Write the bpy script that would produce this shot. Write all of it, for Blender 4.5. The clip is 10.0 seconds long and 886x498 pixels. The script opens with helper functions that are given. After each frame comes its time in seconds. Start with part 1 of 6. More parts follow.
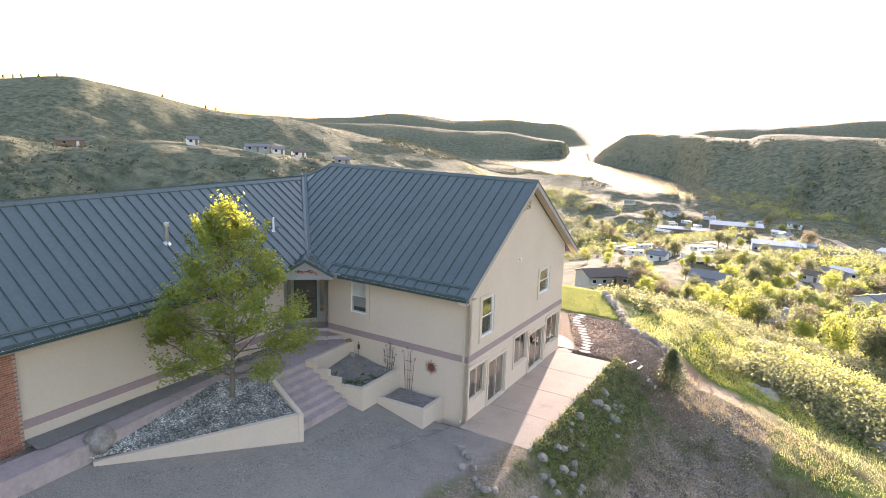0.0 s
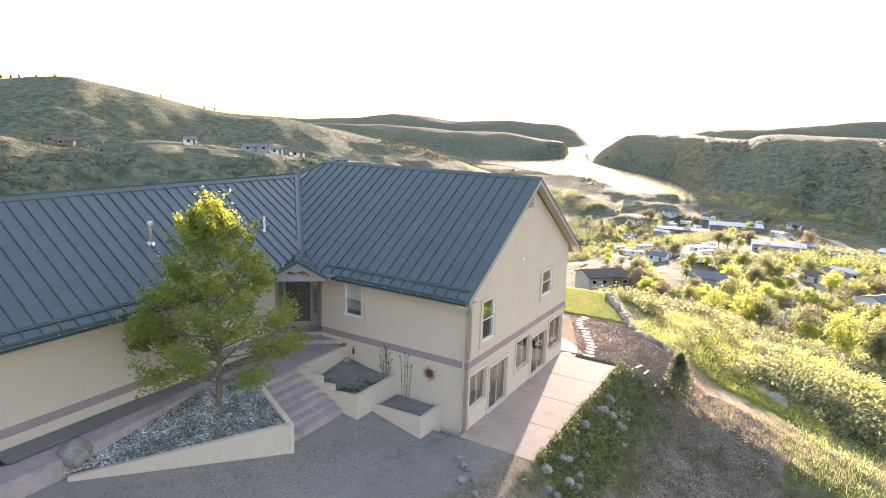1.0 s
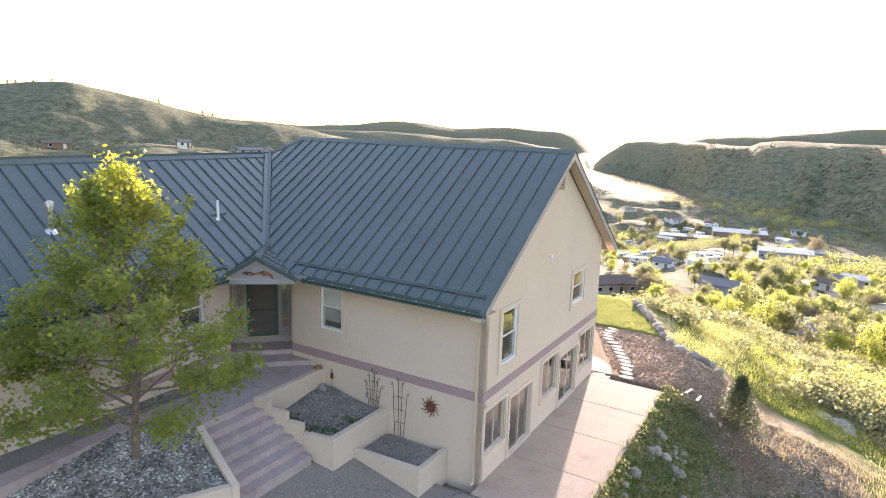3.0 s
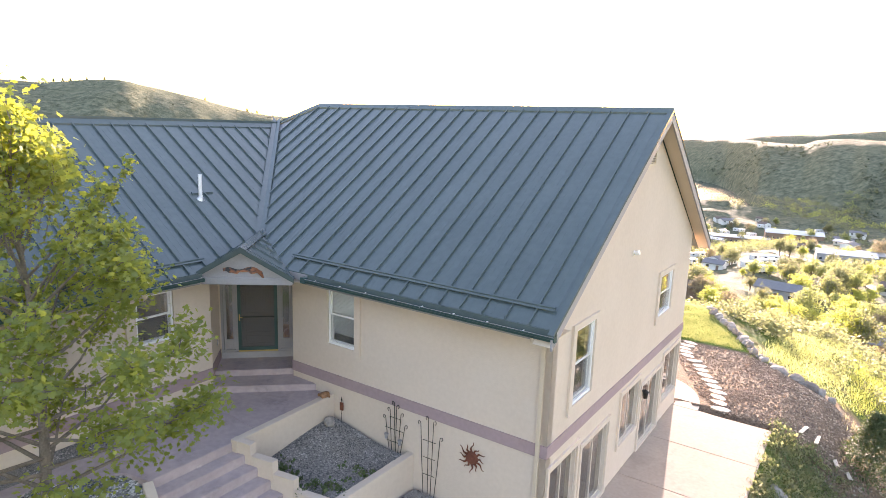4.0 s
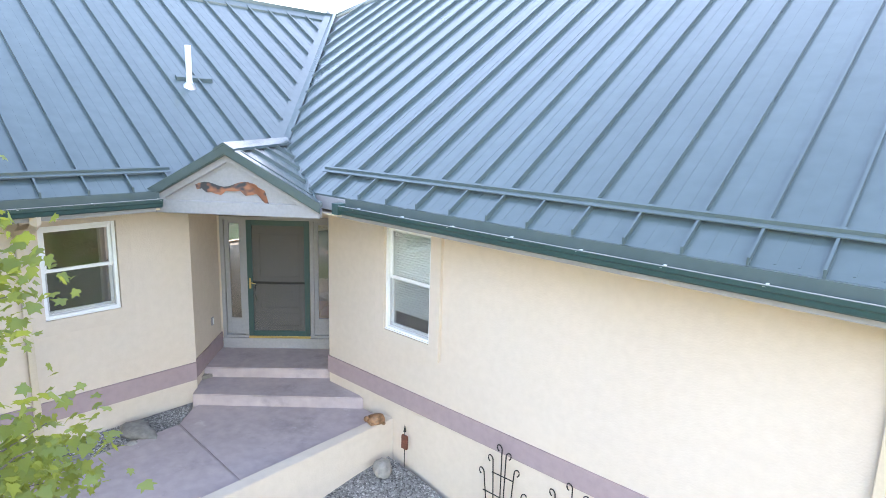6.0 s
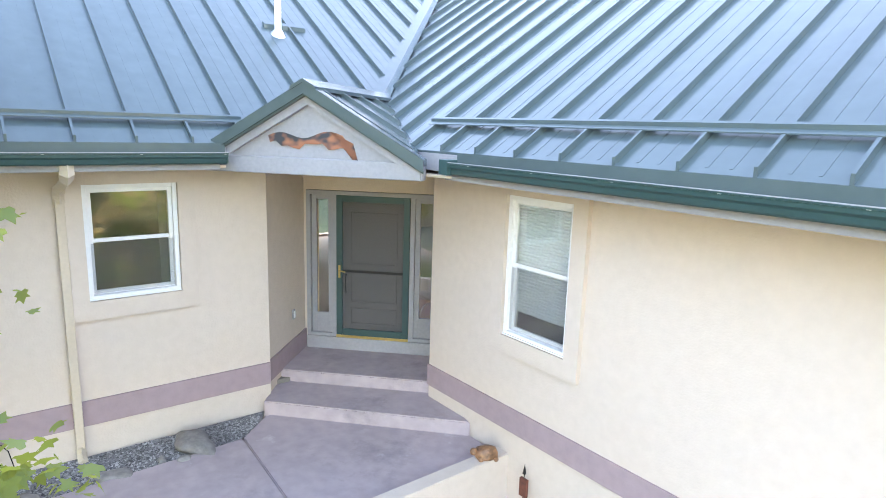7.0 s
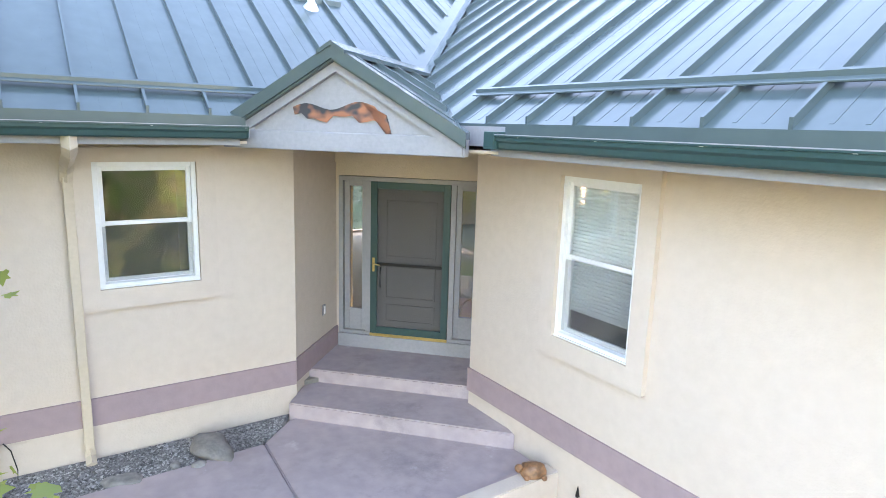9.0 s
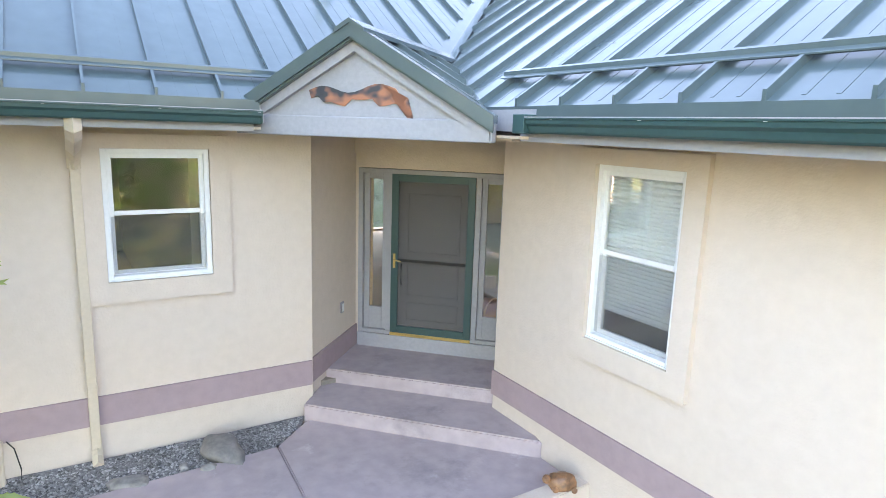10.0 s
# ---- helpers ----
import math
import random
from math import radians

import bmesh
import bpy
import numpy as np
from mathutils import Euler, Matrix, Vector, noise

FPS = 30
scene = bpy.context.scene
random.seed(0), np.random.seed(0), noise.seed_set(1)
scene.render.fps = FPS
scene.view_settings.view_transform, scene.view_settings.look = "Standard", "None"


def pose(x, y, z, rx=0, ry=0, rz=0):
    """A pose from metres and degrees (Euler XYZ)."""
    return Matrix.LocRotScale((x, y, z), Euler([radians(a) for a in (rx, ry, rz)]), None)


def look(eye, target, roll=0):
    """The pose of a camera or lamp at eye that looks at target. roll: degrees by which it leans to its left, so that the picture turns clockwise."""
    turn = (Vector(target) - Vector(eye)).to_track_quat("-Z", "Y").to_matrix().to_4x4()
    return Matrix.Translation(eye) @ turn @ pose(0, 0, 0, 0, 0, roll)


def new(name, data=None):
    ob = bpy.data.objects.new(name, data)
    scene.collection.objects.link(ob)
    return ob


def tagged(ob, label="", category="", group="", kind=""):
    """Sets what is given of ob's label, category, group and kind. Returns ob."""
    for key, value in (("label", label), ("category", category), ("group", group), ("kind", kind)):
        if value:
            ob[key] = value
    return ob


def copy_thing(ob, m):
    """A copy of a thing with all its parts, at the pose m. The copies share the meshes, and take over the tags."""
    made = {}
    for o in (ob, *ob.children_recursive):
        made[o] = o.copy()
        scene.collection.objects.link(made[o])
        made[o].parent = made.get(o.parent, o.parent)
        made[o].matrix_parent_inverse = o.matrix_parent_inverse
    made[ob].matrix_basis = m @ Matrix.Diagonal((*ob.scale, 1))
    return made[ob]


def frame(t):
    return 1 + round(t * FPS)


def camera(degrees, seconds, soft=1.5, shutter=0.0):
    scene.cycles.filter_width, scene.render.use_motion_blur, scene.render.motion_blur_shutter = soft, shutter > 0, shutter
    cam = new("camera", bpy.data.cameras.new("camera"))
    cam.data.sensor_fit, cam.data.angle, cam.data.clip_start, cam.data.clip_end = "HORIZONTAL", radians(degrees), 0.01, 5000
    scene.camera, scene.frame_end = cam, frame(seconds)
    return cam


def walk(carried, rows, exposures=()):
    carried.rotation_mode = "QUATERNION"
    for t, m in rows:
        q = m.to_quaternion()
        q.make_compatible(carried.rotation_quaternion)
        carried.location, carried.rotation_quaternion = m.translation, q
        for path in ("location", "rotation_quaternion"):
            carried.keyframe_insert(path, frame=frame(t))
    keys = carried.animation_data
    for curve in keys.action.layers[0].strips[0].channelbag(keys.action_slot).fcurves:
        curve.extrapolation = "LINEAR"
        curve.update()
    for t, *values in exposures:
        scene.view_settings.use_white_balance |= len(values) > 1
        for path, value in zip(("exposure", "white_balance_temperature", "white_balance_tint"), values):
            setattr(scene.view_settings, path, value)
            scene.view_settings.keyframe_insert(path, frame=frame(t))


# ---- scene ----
cam = camera(71.1, 10.0, soft=0.7)
PATH = [
    (0, (0.942, -0.286, 13.031), (0.835, 1.67, 12.625), 1.8),
    (0.5, (0.914, 0.381, 12.918), (0.808, 2.336, 12.511), 1.8),
    (1, (0.889, 0.996, 12.75), (0.785, 2.952, 12.346), 1.8),
    (1.5, (0.823, 1.646, 12.563), (0.722, 3.603, 12.161), 1.8),
    (2, (0.727, 2.326, 12.369), (0.63, 4.283, 11.97), 1.8),
    (2.2, (0.66, 2.895, 12.272), (0.567, 4.852, 11.869), 1.8),
    (3.3, (0.209, 8.993, 10.547), (0.092, 10.954, 10.171), 1.9),
    (3.5, (0.095, 9.993, 10.404), (-0.04, 11.95, 10.015), 1.9),
    (4, (-0.133, 12.625, 9.733), (-0.363, 14.573, 9.342), 1.9),
    (4.5, (-0.354, 14.828, 9.016), (-0.602, 16.774, 8.629), 1.8),
    (5, (-0.57, 16.54, 8.275), (-0.843, 18.482, 7.883), 1.8),
    (5.5, (-1.155, 18.105, 7.58), (-1.484, 20.039, 7.188), 1.8),
    (5.7, (-1.44, 18.667, 7.378), (-1.828, 20.588, 6.976), 1.8),
    (6.8, (-2.685, 21.257, 6.305), (-3.455, 23.061, 5.915), 1.8),
    (7, (-2.772, 21.474, 6.235), (-3.585, 23.258, 5.847), 1.8),
    (7.5, (-2.816, 21.675, 6.125), (-3.678, 23.44, 5.747), 1.8),
    (8, (-2.92, 21.832, 6.06), (-3.802, 23.587, 5.682), 1.8),
    (8.5, (-3.005, 22.006, 6.0), (-3.911, 23.748, 5.617), 1.8),
    (9, (-3.107, 22.168, 5.938), (-4.041, 23.894, 5.553), 1.8),
    (9.5, (-3.197, 22.331, 5.852), (-4.161, 24.041, 5.47), 1.9),
    (10, (-3.294, 22.494, 5.787), (-4.293, 24.184, 5.405), 1.9),
]
walk(cam, [(t, look(eye, target, roll)) for t, eye, target, roll in PATH],
     [(0, 2.7, 6700, 30), (2.2, 2.74, 6700, 30), (3.5, 2.8, 6750, 32), (4.0, 3.1, 6850, 33), (4.5, 3.48, 6900, 34), (4.8, 3.6, 6700, 33), (5.1, 3.77, 6550, 30), (5.7, 4.08, 6500, 30), (6.8, 4.36, 6420, 30), (10, 4.35, 6420, 30)])

# ---- world, sun, exposure ----
SUN_AZ, SUN_EL = radians(15.5), radians(5.8)      # azimuth east of +y, elevation
world = bpy.data.worlds.new("sky")
scene.world = world
world.use_nodes = True
wn, wl = world.node_tree.nodes, world.node_tree.links
sky = wn.new("ShaderNodeTexSky")
sky.sky_type, sky.sun_disc = "NISHITA", False
sky.sun_elevation, sky.sun_rotation = SUN_EL, SUN_AZ
sky.air_density, sky.dust_density, sky.ozone_density = 1.0, 1.0, 1.0
wn["Background"].inputs["Strength"].default_value = 0.15
wl.new(sky.outputs[0], wn["Background"].inputs["Color"])
sun = new("sun", bpy.data.lights.new("sun", "SUN"))
sun.data.energy, sun.data.angle, sun.data.color = 3.2, radians(0.6), (1.0, 0.89, 0.7)
to_sun = Vector((math.sin(SUN_AZ) * math.cos(SUN_EL), math.cos(SUN_AZ) * math.cos(SUN_EL), math.sin(SUN_EL)))
sun.matrix_world = look(to_sun * 200, (0, 0, 0))

# ---- helpers of this scene ----
HM = pose(0.6, 25.0, 0, 0, 0, -27.72)             # house frame: x along the front wall, y into the house
D45 = pose(0, 0, 0, 0, 0, 45)                     # entry frame in the house frame: x along s, y along -d


def node_mat(name):
    m = bpy.data.materials.new(name)
    m.use_nodes = True
    return m, m.node_tree.nodes, m.node_tree.links, m.node_tree.nodes["Principled BSDF"]


def rgb(c):
    return (c[0], c[1], c[2], 1.0)


def surface(name, col, col2=None, rough=0.8, metal=0.0, big=1.0, fine=25.0, bump=0.2, bump_scale=60.0, rand=0.0, spec=0.5, dist=0.01):
    """Painted or mineral surface: two noises mix two colours, a fine one gives relief."""
    m, n, l, b = node_mat(name)
    col2 = col2 or tuple(c * 0.8 for c in col)
    tc = n.new("ShaderNodeTexCoord")
    a, f, r = n.new("ShaderNodeTexNoise"), n.new("ShaderNodeTexNoise"), n.new("ShaderNodeTexNoise")
    for t, sc, de in ((a, big, 4), (f, fine, 3), (r, bump_scale, 3)):
        t.inputs["Scale"].default_value, t.inputs["Detail"].default_value = sc, de
        l.new(tc.outputs["Object"], t.inputs["Vector"])
    add = n.new("ShaderNodeMath"); add.operation = "MULTIPLY_ADD"
    add.inputs[1].default_value = 0.5
    half = n.new("ShaderNodeMath"); half.operation = "MULTIPLY"; half.inputs[1].default_value = 0.5
    l.new(f.outputs[0], half.inputs[0]); l.new(a.outputs[0], add.inputs[0]); l.new(half.outputs[0], add.inputs[2])
    ramp = n.new("ShaderNodeValToRGB")
    ramp.color_ramp.elements[0].position, ramp.color_ramp.elements[1].position = 0.36, 0.64
    ramp.color_ramp.elements[0].color, ramp.color_ramp.elements[1].color = rgb(col2), rgb(col)
    l.new(add.outputs[0], ramp.inputs[0])
    out = ramp.outputs[0]
    if rand:
        oi, hs = n.new("ShaderNodeObjectInfo"), n.new("ShaderNodeHueSaturation")
        mr = n.new("ShaderNodeMapRange"); mr.inputs[3].default_value, mr.inputs[4].default_value = 1 - rand, 1 + rand
        l.new(oi.outputs["Random"], mr.inputs[0]); l.new(mr.outputs[0], hs.inputs["Value"]); l.new(out, hs.inputs["Color"])
        out = hs.outputs[0]
    l.new(out, b.inputs["Base Color"])
    b.inputs["Roughness"].default_value, b.inputs["Metallic"].default_value = rough, metal
    b.inputs["Specular IOR Level"].default_value = spec
    if bump:
        bp = n.new("ShaderNodeBump"); bp.inputs["Strength"].default_value, bp.inputs["Distance"].default_value = bump, dist
        l.new(r.outputs[0], bp.inputs["Height"]); l.new(bp.outputs[0], b.inputs["Normal"])
    return m


def leaf_mat(name, c1, c2, through_col, glow=0.35):
    """Leaves: colour varies leaf by leaf, and light shines through."""
    m, n, l, b = node_mat(name)
    g, ramp = n.new("ShaderNodeNewGeometry"), n.new("ShaderNodeValToRGB")
    ramp.color_ramp.elements[0].color, ramp.color_ramp.elements[1].color = rgb(c1), rgb(c2)
    l.new(g.outputs["Random Per Island"], ramp.inputs[0]); l.new(ramp.outputs[0], b.inputs["Base Color"])
    b.inputs["Roughness"].default_value = 0.6
    b.inputs["Specular IOR Level"].default_value = 0.2
    tr, mx = n.new("ShaderNodeBsdfTranslucent"), n.new("ShaderNodeMixShader")
    tr.inputs["Color"].default_value = rgb(through_col)
    mx.inputs[0].default_value = glow
    l.new(b.outputs[0], mx.inputs[1]); l.new(tr.outputs[0], mx.inputs[2])
    l.new(mx.outputs[0], n["Material Output"].inputs["Surface"])
    return m


def part(name, bm, material, parent=None, label="", m=None):
    """Links a bmesh as one mesh object, under a thing or a part if one is given."""
    me = bpy.data.meshes.new(name)
    bm.to_mesh(me); bm.free()
    for mt in (material if isinstance(material, (list, tuple)) else [material]):
        me.materials.append(mt)
    ob = new(name, me)
    if parent:
        ob.parent = parent
    if m is not None:
        ob.matrix_basis = m
    return tagged(ob, label)


def empty(name, m, label, category, group="", kind=""):
    ob = new(name)
    ob.matrix_basis = m
    ob.empty_display_size = 0.2
    return tagged(ob, label, category, group, kind)


def box(bm, x0, x1, y0, y1, z0, z1, bevel=0.0, m=None):
    r = bmesh.ops.create_cube(bm, size=1.0)
    vs = r["verts"]
    bmesh.ops.scale(bm, vec=(abs(x1 - x0), abs(y1 - y0), abs(z1 - z0)), verts=vs)
    bmesh.ops.translate(bm, vec=((x0 + x1) / 2, (y0 + y1) / 2, (z0 + z1) / 2), verts=vs)
    if bevel:
        es = list({e for v in vs for e in v.link_edges})
        r2 = bmesh.ops.bevel(bm, geom=es, offset=bevel, segments=2, affect="EDGES", profile=0.5)
        vs = list({v for f in r2["faces"] for v in f.verts} | {v for v in vs if v.is_valid})
    if m is not None:
        bmesh.ops.transform(bm, matrix=m, verts=vs)
    return vs


def a_box(*a, bevel=0.0, m=None):
    bm = bmesh.new()
    box(bm, *a[:6], bevel=a[6] if len(a) > 6 else bevel, m=m)
    return bm


def prism(pts, z0, z1, bm=None):
    """Upright prism over a plan polygon; z0 and z1 may be functions of x, y."""
    bm = bm or bmesh.new()
    f0 = z0 if callable(z0) else (lambda x, y: z0)
    f1 = z1 if callable(z1) else (lambda x, y: z1)
    lo = [bm.verts.new((x, y, f0(x, y))) for x, y in pts]
    hi = [bm.verts.new((x, y, f1(x, y))) for x, y in pts]
    n = len(pts)
    bm.faces.new(hi); bm.faces.new(lo[::-1])
    for i in range(n):
        bm.faces.new((lo[i], lo[(i + 1) % n], hi[(i + 1) % n], hi[i]))
    bmesh.ops.recalc_face_normals(bm, faces=bm.faces)
    return bm


def tube(bm, pts, r0, r1=None, sides=8):
    """Tapered tube along points."""
    r1 = r0 if r1 is None else r1
    pts = [Vector(p) for p in pts]
    rings = []
    for i, p in enumerate(pts):
        d = (pts[min(i + 1, len(pts) - 1)] - pts[max(i - 1, 0)]).normalized()
        q = d.to_track_quat("Z", "Y").to_matrix()
        r = r0 + (r1 - r0) * i / max(1, len(pts) - 1)
        rings.append([bm.verts.new(p + q @ Vector((r * math.cos(k * math.tau / sides), r * math.sin(k * math.tau / sides), 0))) for k in range(sides)])
    for a, b in zip(rings, rings[1:]):
        for k in range(sides):
            bm.faces.new((a[k], a[(k + 1) % sides], b[(k + 1) % sides], b[k]))
    bm.faces.new(rings[0][::-1]); bm.faces.new(rings[-1])
    return bm


def wall_mesh(length, z0, z1, thick, holes=(), bm=None, m=None):
    """A wall from x 0 to length, outer face at y 0, thick towards +y, with openings (x0, x1, z0, z1) cut through."""
    bm = bm or bmesh.new()
    xs = sorted({0.0, length, *[h[0] for h in holes], *[h[1] for h in holes]})
    zs = sorted({z0, z1, *[h[2] for h in holes], *[h[3] for h in holes]})
    def solid(i, k):
        if i < 0 or k < 0 or i >= len(xs) - 1 or k >= len(zs) - 1:
            return False
        cx, cz = (xs[i] + xs[i + 1]) / 2, (zs[k] + zs[k + 1]) / 2
        return not any(h[0] < cx < h[1] and h[2] < cz < h[3] for h in holes)
    cache = {}
    def v(x, y, z):
        key = (round(x, 4), round(y, 4), round(z, 4))
        if key not in cache:
            p = Vector(key)
            cache[key] = bm.verts.new(m @ p if m is not None else p)
        return cache[key]
    for i in range(len(xs) - 1):
        for k in range(len(zs) - 1):
            if not solid(i, k):
                continue
            a, b, c, d = xs[i], xs[i + 1], zs[k], zs[k + 1]
            for y in (0, thick):
                bm.faces.new([v(a, y, c), v(b, y, c), v(b, y, d), v(a, y, d)])
            if not solid(i - 1, k): bm.faces.new([v(a, 0, c), v(a, thick, c), v(a, thick, d), v(a, 0, d)])
            if not solid(i + 1, k): bm.faces.new([v(b, 0, c), v(b, thick, c), v(b, thick, d), v(b, 0, d)])
            if not solid(i, k - 1): bm.faces.new([v(a, 0, c), v(b, 0, c), v(b, thick, c), v(a, thick, c)])
            if not solid(i, k + 1): bm.faces.new([v(a, 0, d), v(b, 0, d), v(b, thick, d), v(a, thick, d)])
    bmesh.ops.recalc_face_normals(bm, faces=bm.faces)
    return bm

# ---- materials ----
stucco = surface("stucco", (0.625, 0.53, 0.443), (0.58, 0.488, 0.405), 0.9, big=0.5, fine=9, bump=0.5, bump_scale=40, dist=0.008)
band_paint = surface("mauve_band", (0.36, 0.265, 0.275), (0.31, 0.23, 0.24), 0.9, big=0.7, fine=9, bump=0.35, bump_scale=45, dist=0.006)
roof_paint = surface("roof_metal", (0.088, 0.118, 0.12), (0.075, 0.103, 0.105), 0.2, 0.0, big=0.6, fine=6, bump=0.05, bump_scale=3, rand=0.05, dist=0.02)
green_paint = surface("green_trim", (0.03, 0.074, 0.072), (0.024, 0.06, 0.059), 0.4, bump=0.05)
grey_trim = surface("grey_trim", (0.33, 0.32, 0.33), (0.28, 0.275, 0.285), 0.6, bump=0.1)
beige_metal = surface("beige_metal", (0.6, 0.5, 0.38), (0.54, 0.45, 0.34), 0.5, bump=0.03)
almond_vinyl = surface("almond_vinyl", (0.56, 0.49, 0.42), (0.5, 0.435, 0.37), 0.45, bump=0.02)
white_vinyl = surface("white_vinyl", (0.8, 0.8, 0.79), (0.74, 0.74, 0.73), 0.4, bump=0.02)
concrete = surface("mauve_concrete", (0.45, 0.368, 0.363), (0.36, 0.295, 0.295), 0.8, big=1.4, fine=7, bump=0.25, bump_scale=70, dist=0.004)
sand_concrete = surface("sand_concrete", (0.4, 0.325, 0.265), (0.33, 0.268, 0.222), 0.85, big=0.8, fine=9, bump=0.25, bump_scale=70, dist=0.004)
brick_m = surface("brick", (0.42, 0.17, 0.10), (0.30, 0.12, 0.08), 0.9, big=6, fine=30, bump=0.4, rand=0.25)
mortar = surface("mortar", (0.4, 0.37, 0.33), None, 0.95)
bark = surface("bark", (0.24, 0.2, 0.16), (0.13, 0.11, 0.09), 0.95, big=5, fine=30, bump=0.7, bump_scale=25, dist=0.02)
rock_m = surface("rock", (0.34, 0.31, 0.28), (0.2, 0.185, 0.17), 0.95, big=2.5, fine=14, bump=0.8, bump_scale=9, dist=0.03, rand=0.2)
iron = surface("black_iron", (0.03, 0.026, 0.024), None, 0.55, 0.6, bump=0.1)
rust = surface("rusty_iron", (0.22, 0.075, 0.045), (0.12, 0.045, 0.03), 0.8, 0.3, big=5, bump=0.3)
brass = surface("brass", (0.6, 0.43, 0.16), None, 0.35, 1.0, bump=0.0)
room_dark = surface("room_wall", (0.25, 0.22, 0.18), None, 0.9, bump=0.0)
blind_m = surface("blind_slats", (0.84, 0.87, 0.87), (0.8, 0.83, 0.83), 0.6, bump=0.0)
curtain_m = surface("curtain", (0.24, 0.175, 0.135), (0.18, 0.13, 0.1), 0.9, big=3, bump=0.1)
screen_m = surface("door_screen", (0.14, 0.125, 0.12), (0.12, 0.105, 0.1), 0.6, big=2, fine=200, bump=0.1, bump_scale=300)
grey_gravel = surface("grey_gravel", (0.34, 0.32, 0.305), (0.13, 0.122, 0.115), 0.95, big=28, fine=55, bump=0.9, bump_scale=45, dist=0.02)
white_gravel = surface("white_gravel", (0.3, 0.3, 0.29), (0.05, 0.055, 0.045), 0.9, big=4, fine=26, bump=0.9, bump_scale=24, dist=0.03)
maple = leaf_mat("maple_leaves", (0.082, 0.125, 0.053), (0.152, 0.208, 0.088), (0.6, 0.63, 0.07), 0.42)
spruce = leaf_mat("spruce_needles", (0.05, 0.075, 0.04), (0.1, 0.135, 0.07), (0.16, 0.2, 0.07), 0.2)
glass, gn, gl, gb = node_mat("window_glass")
gb.inputs["Base Color"].default_value = rgb((0.9, 0.94, 0.93))
gb.inputs["Roughness"].default_value, gb.inputs["Transmission Weight"].default_value, gb.inputs["IOR"].default_value = 0.01, 1.0, 2.0



def weather(mat, scale, lo, hi, dark, pale=None):
    """Adds blotchy stains of their own shape to a material's colour, and pale scuffs if wanted."""
    n, l = mat.node_tree.nodes, mat.node_tree.links
    b = n["Principled BSDF"]
    src = b.inputs["Base Color"].links[0].from_socket
    tc = n.new("ShaderNodeTexCoord")
    for k, (sc, p0, p1, col) in enumerate([(scale, lo, hi, dark)] + ([(scale * 1.7, 0.62, 0.72, pale)] if pale else [])):
        nz, rp, mx = n.new("ShaderNodeTexNoise"), n.new("ShaderNodeValToRGB"), n.new("ShaderNodeMix")
        nz.inputs["Scale"].default_value, nz.inputs["Detail"].default_value, nz.inputs["Roughness"].default_value = sc, 7, 0.72
        nz.noise_dimensions = "4D"
        nz.inputs["W"].default_value = 3.7 * k
        rp.color_ramp.elements[0].position, rp.color_ramp.elements[1].position = p0, p1
        mx.data_type = "RGBA"
        l.new(tc.outputs["Object"], nz.inputs["Vector"]); l.new(nz.outputs[0], rp.inputs[0])
        l.new(rp.outputs[0], mx.inputs[0]); l.new(src, mx.inputs[6])
        mx.inputs[7].default_value = rgb(col)
        src = mx.outputs[2]
    l.new(src, b.inputs["Base Color"])


weather(concrete, 1.1, 0.54, 0.7, (0.26, 0.218, 0.225), (0.52, 0.455, 0.455))
weather(sand_concrete, 0.7, 0.54, 0.72, (0.27, 0.215, 0.18))

# ---- ground ----
CX, CY = 1.0, 0.0                                  # point from which the far hills are laid out


def smooth(a, b, x):
    t = np.clip((x - a) / (b - a), 0, 1)
    return t * t * (3 - 2 * t)


def wave(x, y, s, seed=0.0):
    """Cheap rolling noise from a few sines."""
    v = 0
    for k, (ax, ay, ph) in enumerate(((1.0, 0.3, 0.1), (-0.4, 1.1, 1.7), (0.8, -0.9, 3.1), (1.7, 1.3, 4.4), (-2.1, 0.7, 5.2), (0.5, 2.6, 0.7), (3.1, -1.9, 2.2), (2.2, 3.6, 1.2))):
        v = v + np.sin((x * ax + y * ay) / s + ph + seed) / (1 + 0.45 * k)
    return v / 3.0


def to_house(x, y):
    c, s = math.cos(radians(27.72)), math.sin(radians(27.72))
    dx, dy = x - 0.6, y - 25.0
    return dx * c - dy * s, dx * s + dy * c


VALLEY = -66.0
WATER = -66.6


def shore(az):
    near = np.interp(az, (0.0, 2.6, 5.7, 7.8, 12.8, 16.6, 19.8), (1330, 1263, 1113, 925, 789, 726, 708))
    far = np.interp(az, (0.0, 2.6, 7.6, 9.0, 9.7, 13.1, 16.9, 19.8), (1330, 1322, 1604, 2300, 1378, 1215, 1031, 708))
    return near, far


